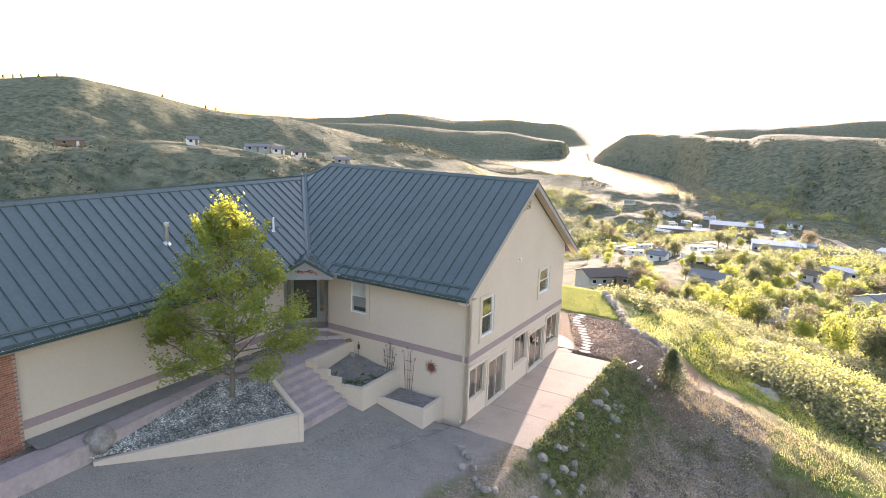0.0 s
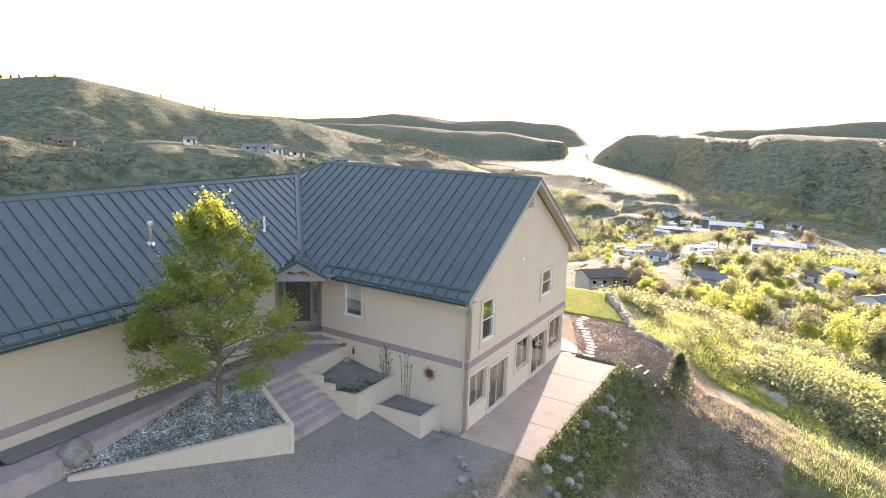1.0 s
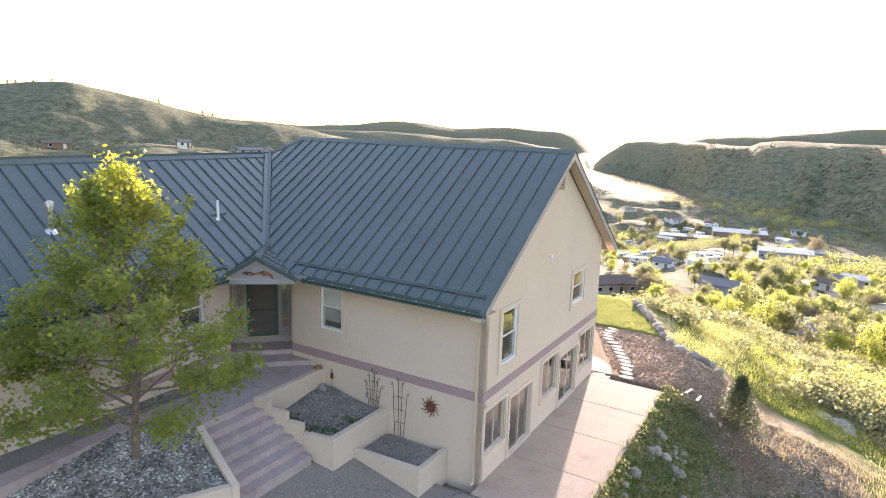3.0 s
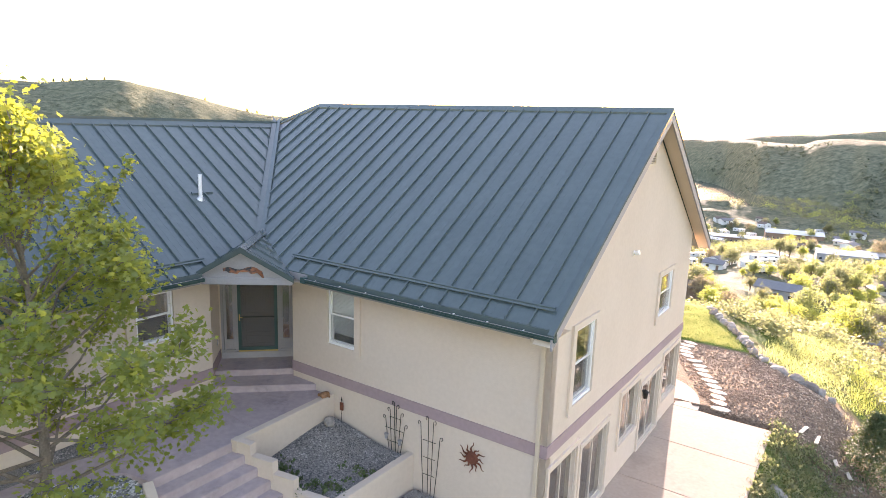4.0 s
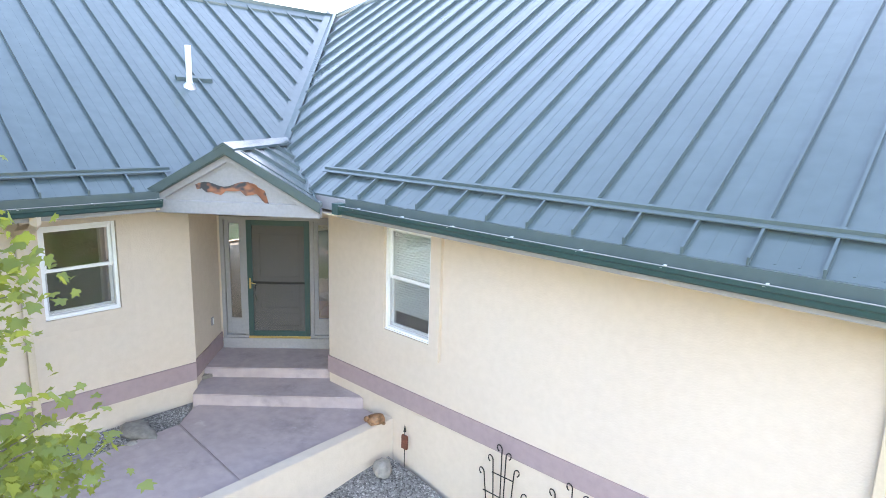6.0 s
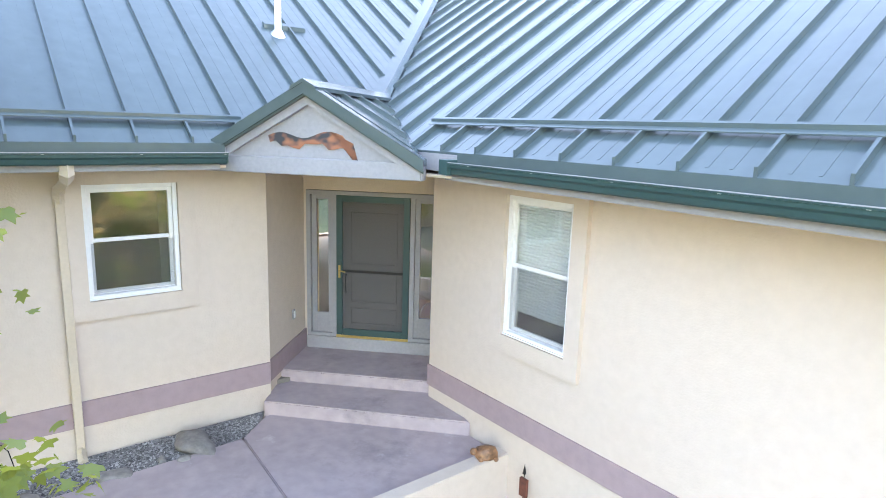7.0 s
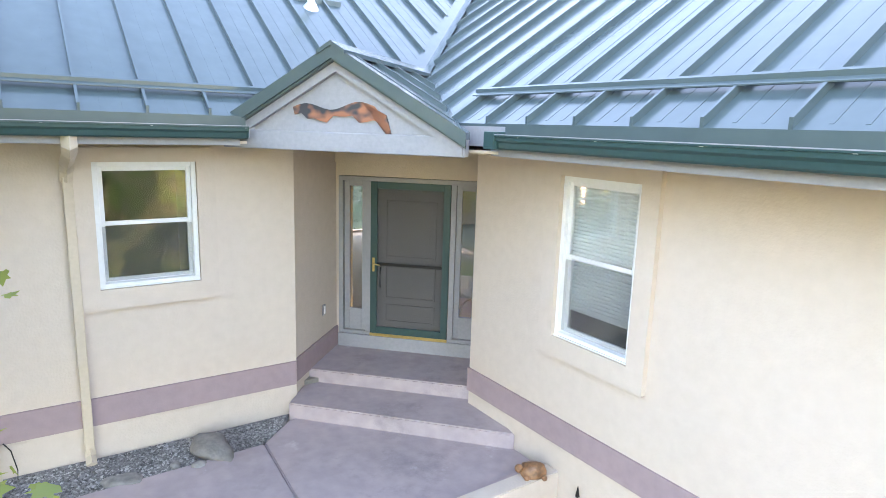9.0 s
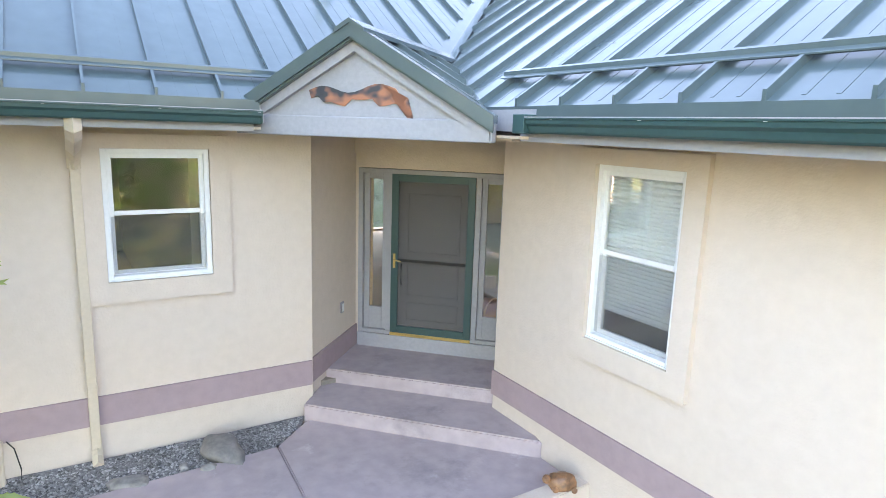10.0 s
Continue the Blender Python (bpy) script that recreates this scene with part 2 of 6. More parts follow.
def height(x, y):
    """Height of the land at a place: the house's terrace, the hillside under it, the valley and the hills beyond."""
    hx, hy = to_house(x, y)
    r = np.hypot(x - CX, y - CY)
    az = np.degrees(np.arctan2(x - CX, y - CY))
    # far land
    z = VALLEY + 2.0 * wave(x, y, 90) + np.zeros_like(r)
    def ridge(z, azs, els, R, front, floor):
        top = 13 + R * np.tan(np.radians(sum(np.interp(az + q, azs, els) for q in (-1.0, -0.5, 0, 0.5, 1.0)) / 5)) + 3.0 * wave(x, y, R * 0.035, R) * R / 900
        t = np.clip((r - R + front) / front, 0, 1)
        prof = floor + (top - floor) * np.sin(1.5708 * t) + (1 - t) * t * 12 * wave(x, y, R * 0.045, 2.0) + (1 - t) * 5 * wave(x, y, R * 0.012, 4.0)
        prof = prof - np.clip(0.12 * (r - R), 0, 70)
        return np.where(r > R - front, np.maximum(z, prof), z)
    z = ridge(z, (-60, -17.7, -11.8, -7.3, -2.7, 2.4, 7.4, 9.4, 11.0, 20, 25.3, 31.5, 60), (0.2, -0.17, 0.0, 0.55, 0.2, 0.2, 0.0, -0.6, -2.4, 0.0, 0.45, 0.95, 0.5), 2900, 500, VALLEY)
    z = ridge(z, (-60, -12.8, -7.8, -1.6, 2.4, 7.5, 9.4, 10.2, 60), (-0.3, -0.5, -0.55, -0.7, -0.9, -1.5, -2.2, -2.9, -2.9), 1700, 300, VALLEY)
    _, far = shore(az)
    base = np.interp(az, (9.4, 9.7, 13.1, 16.9, 19.5, 22.0, 27.8, 32.7, 60), (1378, 1378, 1215, 1031, 798, 748, 680, 593, 500))
    mesa_el = np.interp(az, (9.4, 9.8, 11.0, 12.8, 17.0, 22.6, 23.3, 25.4, 31.6, 60), (-3.3, -3.1, -1.95, -0.7, -0.5, -0.66, -0.34, -0.2, -0.3, 0.4))
    mtop = 13 + (base + 330) * np.tan(np.radians(mesa_el))
    mt = np.sin(1.5708 * np.clip((r - base + 10) / 300, 0, 1))
    gully = 0.5 + 0.5 * np.sin(az * 2.3 + 1.5 * np.sin(az * 0.7) + r * 0.004)
    mz = VALLEY + (mtop - VALLEY) * mt + 14 * mt * (1 - mt) * gully + 3 * wave(x, y, 60, 1.0) * mt - np.clip(0.1 * (r - base - 290), 0, 60)
    z = np.where((az > 9.2) & (r > base - 20), np.maximum(z, mz), z)
    z = ridge(z, (-75, -38.2, -33.3, -31.2, -27.2, -23.7, -18.7, -14.8, -10.3, -5.2, -1.5, 1.5), (1.0, 1.98, 2.57, 1.9, 1.2, 0.36, -0.05, -0.65, -1.5, -2.5, -3.5, -4.6), 850, 330, np.interp(az, (-40, -14, 0), (-38, -50, VALLEY)))
    z = ridge(z, (-75, -38.6, -35.1, -32.4, -28.2, -24.8, -21.1, -16.3, -12.8, -6, 0), (-1.5, -2.1, -2.85, -2.7, -2.3, -2.45, -2.87, -3.55, -3.9, -7.0, -14), 290, 140, -34.0)
    z = ridge(z, (55, 75, 95, 140, 165, 178), (-40, -8, -0.5, 0.5, -4, -40), 120, 85, VALLEY - 10)
    # hillside under the house
    ex, ey = np.maximum(0, hx - np.interp(hy, (17.0, 20.7, 27.5), (3.5, 1.7, -1.8))), np.maximum(0, hy - 27.6)
    s = np.hypot(ex, ey)
    steep = 0.36 + 0.46 * smooth(12.8, 10.6, hy)
    knoll = -steep * np.minimum(s, 3.0) - 0.36 * np.clip(s - 3.0, 0, 2.0) - 0.31 * np.maximum(0, np.minimum(s, 95.0) - 5.0) - 0.085 * np.maximum(0, s - 95.0)
    knoll = knoll + 0.35 * wave(hx, hy, 2.2) * smooth(1, 8, s) + 1.2 * wave(hx, hy, 9.0) * smooth(10, 40, s)
    knoll = knoll - 0.06 * np.clip(hy - 11.4, 0, 9.0) * smooth(-14, -12, hx) * smooth(70, 40, s)
    knoll = knoll - 0.24 * np.clip(11.0 - hy - 0.25 * np.maximum(0, 14 - hx), 0, 22) * smooth(12.0, 16.0, hx)
    knoll = knoll - 0.075 * np.clip(hy - 2, -16, 14) * smooth(4.5, 7.5, hx) * smooth(60, 20, s)
    west = np.maximum(0, -hx - 30)
    knoll = knoll - 0.22 * west
    # gravel yard rises to the garage
    rise = np.clip(-0.26 * hx - 0.25, 0, 2.25)
    knoll = knoll + rise * smooth(0.3, -0.2, hy) * (1 - smooth(0, 4, s))
    behind = np.maximum(0, -hy - 16)
    knoll = knoll + 0.03 * behind + (0.52 * np.clip(behind - 3, 0, 60) + 0.5 * wave(hx, hy, 3.0) * smooth(3, 8, behind)) * smooth(10, 2, hx)
    under = smooth(-19.5, -19, hx) * smooth(3.45, 3.3, hx) * smooth(-0.45, -0.3, hy) * smooth(11.5, 11.3, hy)
    knoll = knoll - 0.35 * under
    z = np.maximum(z, knoll)
    # lake bed
    near, far = shore(az)
    lake = smooth(-25, 25, r - near) * smooth(25, -25, r - far) * ((az > 0) & (az < 19.8))
    z = np.where(lake > 0.02, np.minimum(z, VALLEY - 3.0 * lake), z)
    return z


def build_ground():
    # finer rings in the first sixty metres
    rr = np.concatenate([np.linspace(0.02, 40, 150), np.exp(np.linspace(math.log(40.6), math.log(4800), 230))])
    aa = np.radians(np.concatenate([np.linspace(-60, 60, 520, endpoint=False), np.linspace(60, 300, 120, endpoint=False)]))
    A, R = np.meshgrid(aa, rr)
    ox, oy = 5.0, 22.0
    Xg, Yg = ox + R * np.sin(A), oy + R * np.cos(A)
    Zg = height(Xg, Yg)
    na, nr = len(aa), len(rr)
    verts = np.stack([Xg, Yg, Zg], -1).reshape(-1, 3)
    i = np.arange(nr - 1)[:, None] * na
    j = np.arange(na)[None, :]
    j2 = (j + 1) % na
    quads = np.stack([i + j, i + j2, i + na + j2, i + na + j], -1).reshape(-1, 4)
    faces = [tuple(q) for q in quads[:, ::-1].tolist()] + [tuple(range(na))]
    me = bpy.data.meshes.new("ground")
    me.from_pydata(verts.tolist(), [], faces)
    hx, hy = to_house(verts[:, 0], verts[:, 1])
    wob = 0.35 * wave(hx, hy, 1.1) + 0.2 * wave(hx, hy, 0.35, 2.0)
    gravel = smooth(3.0, 2.2, hx + wob + 0.25 * np.maximum(0, -hy - 2)) * smooth(0.6, -0.2, hy) * smooth(-20.5, -18.5, hy + wob)
    edge = np.interp(hx, (-6, 1.2, 2.2, 3, 4, 6.5, 9.5, 11, 12), (20.6, 20.5, 19.6, 19.0, 19.2, 21.0, 21.2, 17.5, 12))
    mulch = smooth(11.0, 11.3, hy + 0.3 * wob) * smooth(0.3, -0.3, hy - edge + 0.6 * wob) * smooth(8.6, 6.6, hx + wob * 2)
    dirt = smooth(4.6, 6.2, hx + wob * 2 - 0.1 * hy) * smooth(14.0, 11.5, hx + 2 * wob - 0.1 * hy) * smooth(0.5, -0.5, hy - edge + wob)
    dirt = np.maximum(dirt, 0.9 * smooth(1.8, 2.8, hx + wob) * smooth(5.5, 4.0, hx + wob) * smooth(0.0, -1.0, hy))
    lawn = smooth(20.35, 20.75, hy + 0.3 * wob) * smooth(28.0, 27.3, hy) * smooth(0.25, -0.25, hx + 0.3 * wob - np.interp(hy, (20.7, 27.5), (1.35, -2.1)))
    rdist = np.hypot(verts[:, 0] - CX, verts[:, 1] - CY)
    far = smooth(110, 240, rdist)
    for nm, val in (("gravel", gravel), ("mulch", mulch), ("dirt", dirt), ("lawn", lawn), ("far", far)):
        at = me.attributes.new(nm, "FLOAT", "POINT")
        at.data.foreach_set("value", np.ascontiguousarray(val, dtype=np.float32))
    me.polygons.foreach_set("use_smooth", [True] * len(me.polygons))
    me.materials.append(ground_mat())
    return tagged(new("ground", me), "gravel yard, bare earth and green hillside falling to a valley", "ground", kind="structure")


def ground_mat():
    m, n, l, b = node_mat("ground")
    tc = n.new("ShaderNodeTexCoord")
    def nz(scale, detail=4, rough=0.6):
        t = n.new("ShaderNodeTexNoise")
        t.inputs["Scale"].default_value, t.inputs["Detail"].default_value, t.inputs["Roughness"].default_value = scale, detail, rough
        l.new(tc.outputs["Object"], t.inputs["Vector"])
        return t.outputs[0]
    def ramp(src, c0, c1, p0=0.35, p1=0.65):
        t = n.new("ShaderNodeValToRGB")
        t.color_ramp.elements[0].position, t.color_ramp.elements[1].position = p0, p1
        t.color_ramp.elements[0].color, t.color_ramp.elements[1].color = rgb(c0), rgb(c1)
        l.new(src, t.inputs[0])
        return t.outputs[0]
    def attr(nm):
        t = n.new("ShaderNodeAttribute"); t.attribute_name = nm
        return t.outputs["Fac"]
    def mix(fac, a, c):
        t = n.new("ShaderNodeMix"); t.data_type = "RGBA"
        l.new(fac, t.inputs[0]); l.new(a, t.inputs[6]); l.new(c, t.inputs[7])
        return t.outputs[2]
    def mul(a, k):
        t = n.new("ShaderNodeMath"); t.operation = "MULTIPLY"
        l.new(a, t.inputs[0])
        if isinstance(k, float): t.inputs[1].default_value = k
        else: l.new(k, t.inputs[1])
        return t.outputs[0]
    grass = mix(ramp(nz(0.35), (0, 0, 0), (1, 1, 1), 0.42, 0.6), ramp(nz(3.5), (0.05, 0.085, 0.02), (0.12, 0.16, 0.035)), ramp(nz(5.0), (0.13, 0.115, 0.055), (0.2, 0.175, 0.085)))
    far_c = mix(ramp(nz(0.014, 6, 0.65), (0, 0, 0), (1, 1, 1), 0.52, 0.7), ramp(nz(0.16, 8, 0.8), (0.07, 0.085, 0.055), (0.19, 0.195, 0.13), 0.42, 0.6), ramp(nz(0.12, 8, 0.8), (0.08, 0.092, 0.058), (0.165, 0.172, 0.11), 0.4, 0.62))
    c = mix(attr("far"), grass, far_c)
    earth = mix(ramp(nz(0.6), (0, 0, 0), (1, 1, 1), 0.45, 0.62), ramp(nz(9), (0.16, 0.125, 0.1), (0.32, 0.265, 0.21)), ramp(nz(7), (0.05, 0.065, 0.025), (0.16, 0.14, 0.08)))
    c = mix(attr("dirt"), c, earth)
    c = mix(attr("mulch"), c, ramp(nz(14, 5), (0.1, 0.071, 0.052), (0.25, 0.185, 0.135)))
    c = mix(attr("lawn"), c, ramp(nz(2.0), (0.07, 0.15, 0.018), (0.12, 0.21, 0.028)))
    c = mix(attr("gravel"), c, mix(ramp(nz(0.7, 5, 0.7), (0, 0, 0), (1, 1, 1), 0.4, 0.62), ramp(nz(30, 4, 0.8), (0.15, 0.135, 0.122), (0.38, 0.345, 0.31), 0.4, 0.62), ramp(nz(24, 4, 0.8), (0.19, 0.165, 0.145), (0.4, 0.36, 0.32), 0.4, 0.62)))
    l.new(c, b.inputs["Base Color"])
    b.inputs["Roughness"].default_value = 0.95
    b.inputs["Specular IOR Level"].default_value = 0.1
    b1, b2 = n.new("ShaderNodeBump"), n.new("ShaderNodeBump")
    b1.inputs["Strength"].default_value, b1.inputs["Distance"].default_value = 0.8, 0.04
    b2.inputs["Strength"].default_value, b2.inputs["Distance"].default_value = 0.8, 2.0
    l.new(nz(18, 5, 0.7), b1.inputs["Height"])
    l.new(mul(nz(0.12, 8, 0.75), attr("far")), b2.inputs["Height"])
    l.new(b1.outputs[0], b2.inputs["Normal"]); l.new(b2.outputs[0], b.inputs["Normal"])
    return m


ground = build_ground()
water_m, wn_, wl_, wb_ = node_mat("lake_water")
wb_.inputs["Base Color"].default_value = rgb((0.06, 0.09, 0.1))
wb_.inputs["Roughness"].default_value = 0.12
w_noise, w_bump, w_tc = wn_.new("ShaderNodeTexNoise"), wn_.new("ShaderNodeBump"), wn_.new("ShaderNodeTexCoord")
w_noise.inputs["Scale"].default_value, w_noise.inputs["Detail"].default_value = 0.35, 4
w_bump.inputs["Strength"].default_value, w_bump.inputs["Distance"].default_value = 0.6, 0.5
wl_.new(w_tc.outputs["Object"], w_noise.inputs["Vector"]); wl_.new(w_noise.outputs[0], w_bump.inputs["Height"]); wl_.new(w_bump.outputs[0], wb_.inputs["Normal"])
bm = bmesh.new()
azs = [radians(a) for a in np.linspace(0.2, 19.7, 60)]
lo, hi = [], []
for a in azs:
    q0, q1 = shore(math.degrees(a))
    lo.append(bm.verts.new((CX + (q0 - 60) * math.sin(a), CY + (q0 - 60) * math.cos(a), WATER)))
    hi.append(bm.verts.new((CX + (q1 + 60) * math.sin(a), CY + (q1 + 60) * math.cos(a), WATER)))
for k in range(len(azs) - 1):
    bm.faces.new((lo[k], hi[k], hi[k + 1], lo[k + 1]))
bmesh.ops.recalc_face_normals(bm, faces=bm.faces)
tagged(part("water", bm, water_m), "calm reservoir shining in low sun between hills", "lake", kind="structure")

# ---- house: walls ----
FY, GX, LX = 0.1, 0.15, -9.0                      # front wall, gable wall, garage-wing wall
ROT90 = pose(0, 0, 0, 0, 0, 90)
GABLE = pose(GX, FY, 0) @ ROT90                   # along y, outer face towards +x
WING = pose(LX, -13.3, 0) @ ROT90
S0, S1, QD = -7.57, -5.40, 6.67                   # entry recess in the entry frame
FRONT_WIN = (-6.33, -5.37, 3.9, 5.52)
GABLE_WINS = [(1.12, 2.28, 3.58, 5.39), (7.65, 9.05, 4.1, 5.42), (0.16, 1.72, 0.87, 2.38), (4.83, 6.46, 0.95, 2.49), (9.05, 10.95, 0.7, 2.42)]
GABLE_DOORS = [(2.02, 3.88, 0.04, 2.15), (6.75, 8.78, 0.04, 2.14)]
WING_WIN = (-3.72, -2.74, 4.2, 5.5)


def structure(ob, label, category="wall"):
    return tagged(ob, label, category, kind="structure")


bm = wall_mesh(0.15 + 7.75, -0.4, 5.75, 0.22, [(FRONT_WIN[0] + 7.75, FRONT_WIN[1] + 7.75, *FRONT_WIN[2:])], m=pose(-7.75, FY, 0))
structure(part("wall_front", bm, stucco, m=HM), "cream stucco two-storey front wall")
bm = wall_mesh(11.3, -0.6, 5.75, 0.22, GABLE_WINS + GABLE_DOORS, m=GABLE)
vs0 = [bm.verts.new(GABLE @ Vector(p)) for p in ((0, 0, 5.75), (11.3, 0, 5.75), (11.3, 0, 6.33), (5.65, 0, 10.0), (0, 0, 6.33))]
vs1 = [bm.verts.new(GABLE @ Vector(p)) for p in ((0, 0.22, 5.75), (11.3, 0.22, 5.75), (11.3, 0.22, 6.33), (5.65, 0.22, 10.0), (0, 0.22, 6.33))]
bm.faces.new(vs0); bm.faces.new(vs1[::-1])
for k in range(5):
    bm.faces.new((vs0[k], vs0[(k + 1) % 5], vs1[(k + 1) % 5], vs1[k]))
bmesh.ops.recalc_face_normals(bm, faces=bm.faces)
structure(part("wall_gable", bm, stucco, m=HM), "cream stucco gable wall over a patio")
bm = wall_mesh(11.65, 1.2, 5.75, 0.22, [(WING_WIN[0] + 13.3, WING_WIN[1] + 13.3, *WING_WIN[2:])], m=WING)
structure(part("wall_wing", bm, stucco, m=HM), "cream stucco wall of the long garage wing")
bm = a_box(S0 - 0.2, S0, 5.24, QD + 0.2, 2.2, 5.75)
structure(part("wall_recess", bm, stucco, m=HM @ D45), "cream stucco side wall of the entry recess")
bm = a_box(S1, S1 + 0.2, 5.72, QD + 0.2, 2.2, 5.75)
structure(part("wall_recess_other", bm, stucco, m=HM @ D45), "cream stucco side wall of the entry recess")
bm = wall_mesh(S1 - S0, 2.2, 5.75, 0.2, [(0.04, S1 - S0 - 0.03, 2.94, 5.24)], m=pose(S0, QD, 0))
box(bm, S0, S1, QD - 0.05, QD, 5.42, 5.75)
structure(part("wall_entry", bm, stucco, m=HM @ D45), "cream stucco wall round the front door")
bm = wall_mesh(18.9, -0.6, 5.8, 0.2, [(1.5, 5.5, 3.0, 5.3), (6.5, 9.5, 3.0, 5.3)], m=pose(-0.1, 11.4, 0, 0, 0, 180))
wall_mesh(31.2, 0.5, 5.8, 0.2, [(4.4, 9.6, 2.8, 5.3), (21.5, 24.5, 3.2, 5.3), (25.5, 29.0, 3.2, 5.3)], bm, pose(-19.0, 11.2, 0, 0, 0, 270))
box(bm, -19.0, -9.2, -20, -19.8, 0.5, 5.8)
structure(part("wall_back", bm, stucco, m=HM), "cream stucco back walls")
bm = bmesh.new()
box(bm, -18.8, -0.1, 0.35, 11.2, 2.6, 2.74)
box(bm, -18.8, -9.25, -19.8, 0.3, 2.5, 2.64)
box(bm, -18.8, -0.1, 0.35, 11.2, -0.2, 0.0)
box(bm, -7.0, -6.9, 0.35, 11.2, 0.0, 5.7)
box(bm, -7.0, -0.1, 4.2, 4.3, 0.0, 5.7)
box(bm, -18.8, -9.25, -2.9, -2.8, 2.6, 5.7)
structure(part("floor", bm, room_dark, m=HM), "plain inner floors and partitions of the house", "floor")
bm = a_box(-18.7, -0.1, 0.35, 11.2, 5.7, 5.76)
box(bm, -18.7, -9.25, -19.8, 0.3, 5.7, 5.76)
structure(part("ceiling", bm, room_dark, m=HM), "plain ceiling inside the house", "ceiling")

# mauve bands
bm = a_box(-7.76, GX + 0.025, FY - 0.025, FY, 2.76, 3.05)
box(bm, GX, GX + 0.025, FY, 11.42, 2.76, 3.05)
structure(part("trim", bm, band_paint, m=HM), "mauve painted stucco band round the house", "trim")
bm = a_box(LX, LX + 0.025, -13.3, -1.66, 2.74, 3.04)
structure(part("trim_wing", bm, band_paint, m=HM), "mauve painted stucco band along the wing", "trim")
bm = a_box(S0, S0 + 0.025, 5.24, QD, 2.74, 3.04)
structure(part("trim_recess", bm, band_paint, m=HM @ D45), "mauve painted stucco band in the entry", "trim")

# ---- roof ----
EX, EY, EZ, SL, RY, RX = -8.15, -0.8, 5.979, 0.66, 5.75, -13.5
RAKE = 0.56


def z_front(x, y): return EZ + SL * (y - EY)
def z_wing(x, y): return EZ + SL * (EX - x)
def z_west(x, y): return 18.58 + SL * x
def z_backs(x, y): return 5.88 + SL * (12.45 - y)


def slab(pts, zf, lo, hi, bm=None):
    return prism(pts, lambda x, y: zf(x, y) + lo, lambda x, y: zf(x, y) + hi, bm)


FRONT_POLY = [(RAKE, EY), (RAKE, RY), (-12.5, RY), (-13.62, 4.63), (EX, EY)]
WING_POLY = [(EX, -20), (EX, EY), (RX, 4.55), (RX, -20)]
roof = part("roof", slab(FRONT_POLY, z_front, -0.2, -0.02), grey_trim, m=HM)
structure(roof, "dark blue-green standing-seam metal roof of the house", "roof")
part("deck", slab(WING_POLY, z_wing, -0.2, -0.02), grey_trim, roof)
part("rear_slope", slab([(RAKE, RY), (RAKE, 12.45), (-19.2, 12.45), (-12.5, RY)], z_backs, -0.2, 0.0), roof_paint, roof)
part("rear_slope", slab([(RX, -20), (RX, 4.63), (-12.5, RY), (-19.2, 12.45), (-19.2, -20)], z_west, -0.2, 0.0), roof_paint, roof)


def seam_panel(p, zf, along):
    """One roofing pan p: four plan corners, first two at the low end; a raised seam on its first side."""
    bm = slab(p, zf, -0.02, 0.004)
    (ax, ay), (dx, dy) = p[0], p[3]
    w = 0.012
    if along == "x":
        q = [(ax - w, ay), (ax + w, ay), (dx + w, dy), (dx - w, dy)]
    else:
        q = [(ax, ay - w), (ax, ay + w), (dx, dy + w), (dx, dy - w)]
    slab(q, zf, 0.0, 0.07, bm)
    # two shallow stiffening ribs in the pan
    for f in (0.34, 0.66):
        c0 = Vector(p[0]).lerp(Vector(p[1]), f); c1 = Vector(p[3]).lerp(Vector(p[2]), f)
        h = 0.012
        if along == "x":
            q = [(c0.x - h, c0.y + 0.05), (c0.x + h, c0.y + 0.05), (c1.x + h, c1.y), (c1.x - h, c1.y)]
        else:
            q = [(c0.x, c0.y - h), (c0.x, c0.y + h), (c1.x, c1.y + h), (c1.x, c1.y - h)]
        slab(q, zf, 0.0, 0.007, bm)
    return bm


def front_lo(x): return EY if x >= EX else EX + EY - x + 0.16
def front_hi(x): return RY - 0.03 if x >= -12.5 else RY + 12.5 + x - 0.03


STEP = 0.537
x = -0.007
xs = [RAKE]
while x > -13.4:
    xs.append(x); x -= STEP
for a, b in zip(xs, xs[1:]):
    quad = [(b, front_lo(b)), (a, front_lo(a)), (a, front_hi(a)), (b, front_hi(b))]
    if quad[3][1] - quad[0][1] > 0.1:
        part("roof_panel", seam_panel(quad, z_front, "x"), roof_paint, roof)


def wing_lo(y): return EX if y <= EY else EX + EY - y - 0.16


ys = [4.5]
y = -1.69 + 11 * 0.537
while y > -20:
    ys.append(y); y -= 0.537
for a, b in zip(ys, ys[1:]):
    quad = [(wing_lo(b), b), (wing_lo(a), a), (RX + 0.03, a), (RX + 0.03, b)]
    if quad[1][0] - quad[2][0] > 0.05:
        part("roof_panel", seam_panel(quad, z_wing, "y"), roof_paint, roof)
# valley flashing, ridge caps, rake trims
v0, v1 = Vector((EX, EY, EZ)), Vector((-13.62, 4.67, EZ + SL * 5.62))
bm = bmesh.new()
n_, w_ = Vector((0.7071, 0.7071, 0)), 0.2
rows_ = []
for f in np.linspace(0, 1, 12):
    p = v0.lerp(v1, f)
    rows_.append([bm.verts.new(p + Vector((-w_, 0, SL * w_ + 0.012))), bm.verts.new(p + Vector((0, 0, 0.012))), bm.verts.new(p + Vector((0, w_, SL * w_ + 0.012)))])
for a, b in zip(rows_, rows_[1:]):
    for k in range(2):
        bm.faces.new((a[k], a[k + 1], b[k + 1], b[k]))
part("valley_flashing", bm, roof_paint, roof)


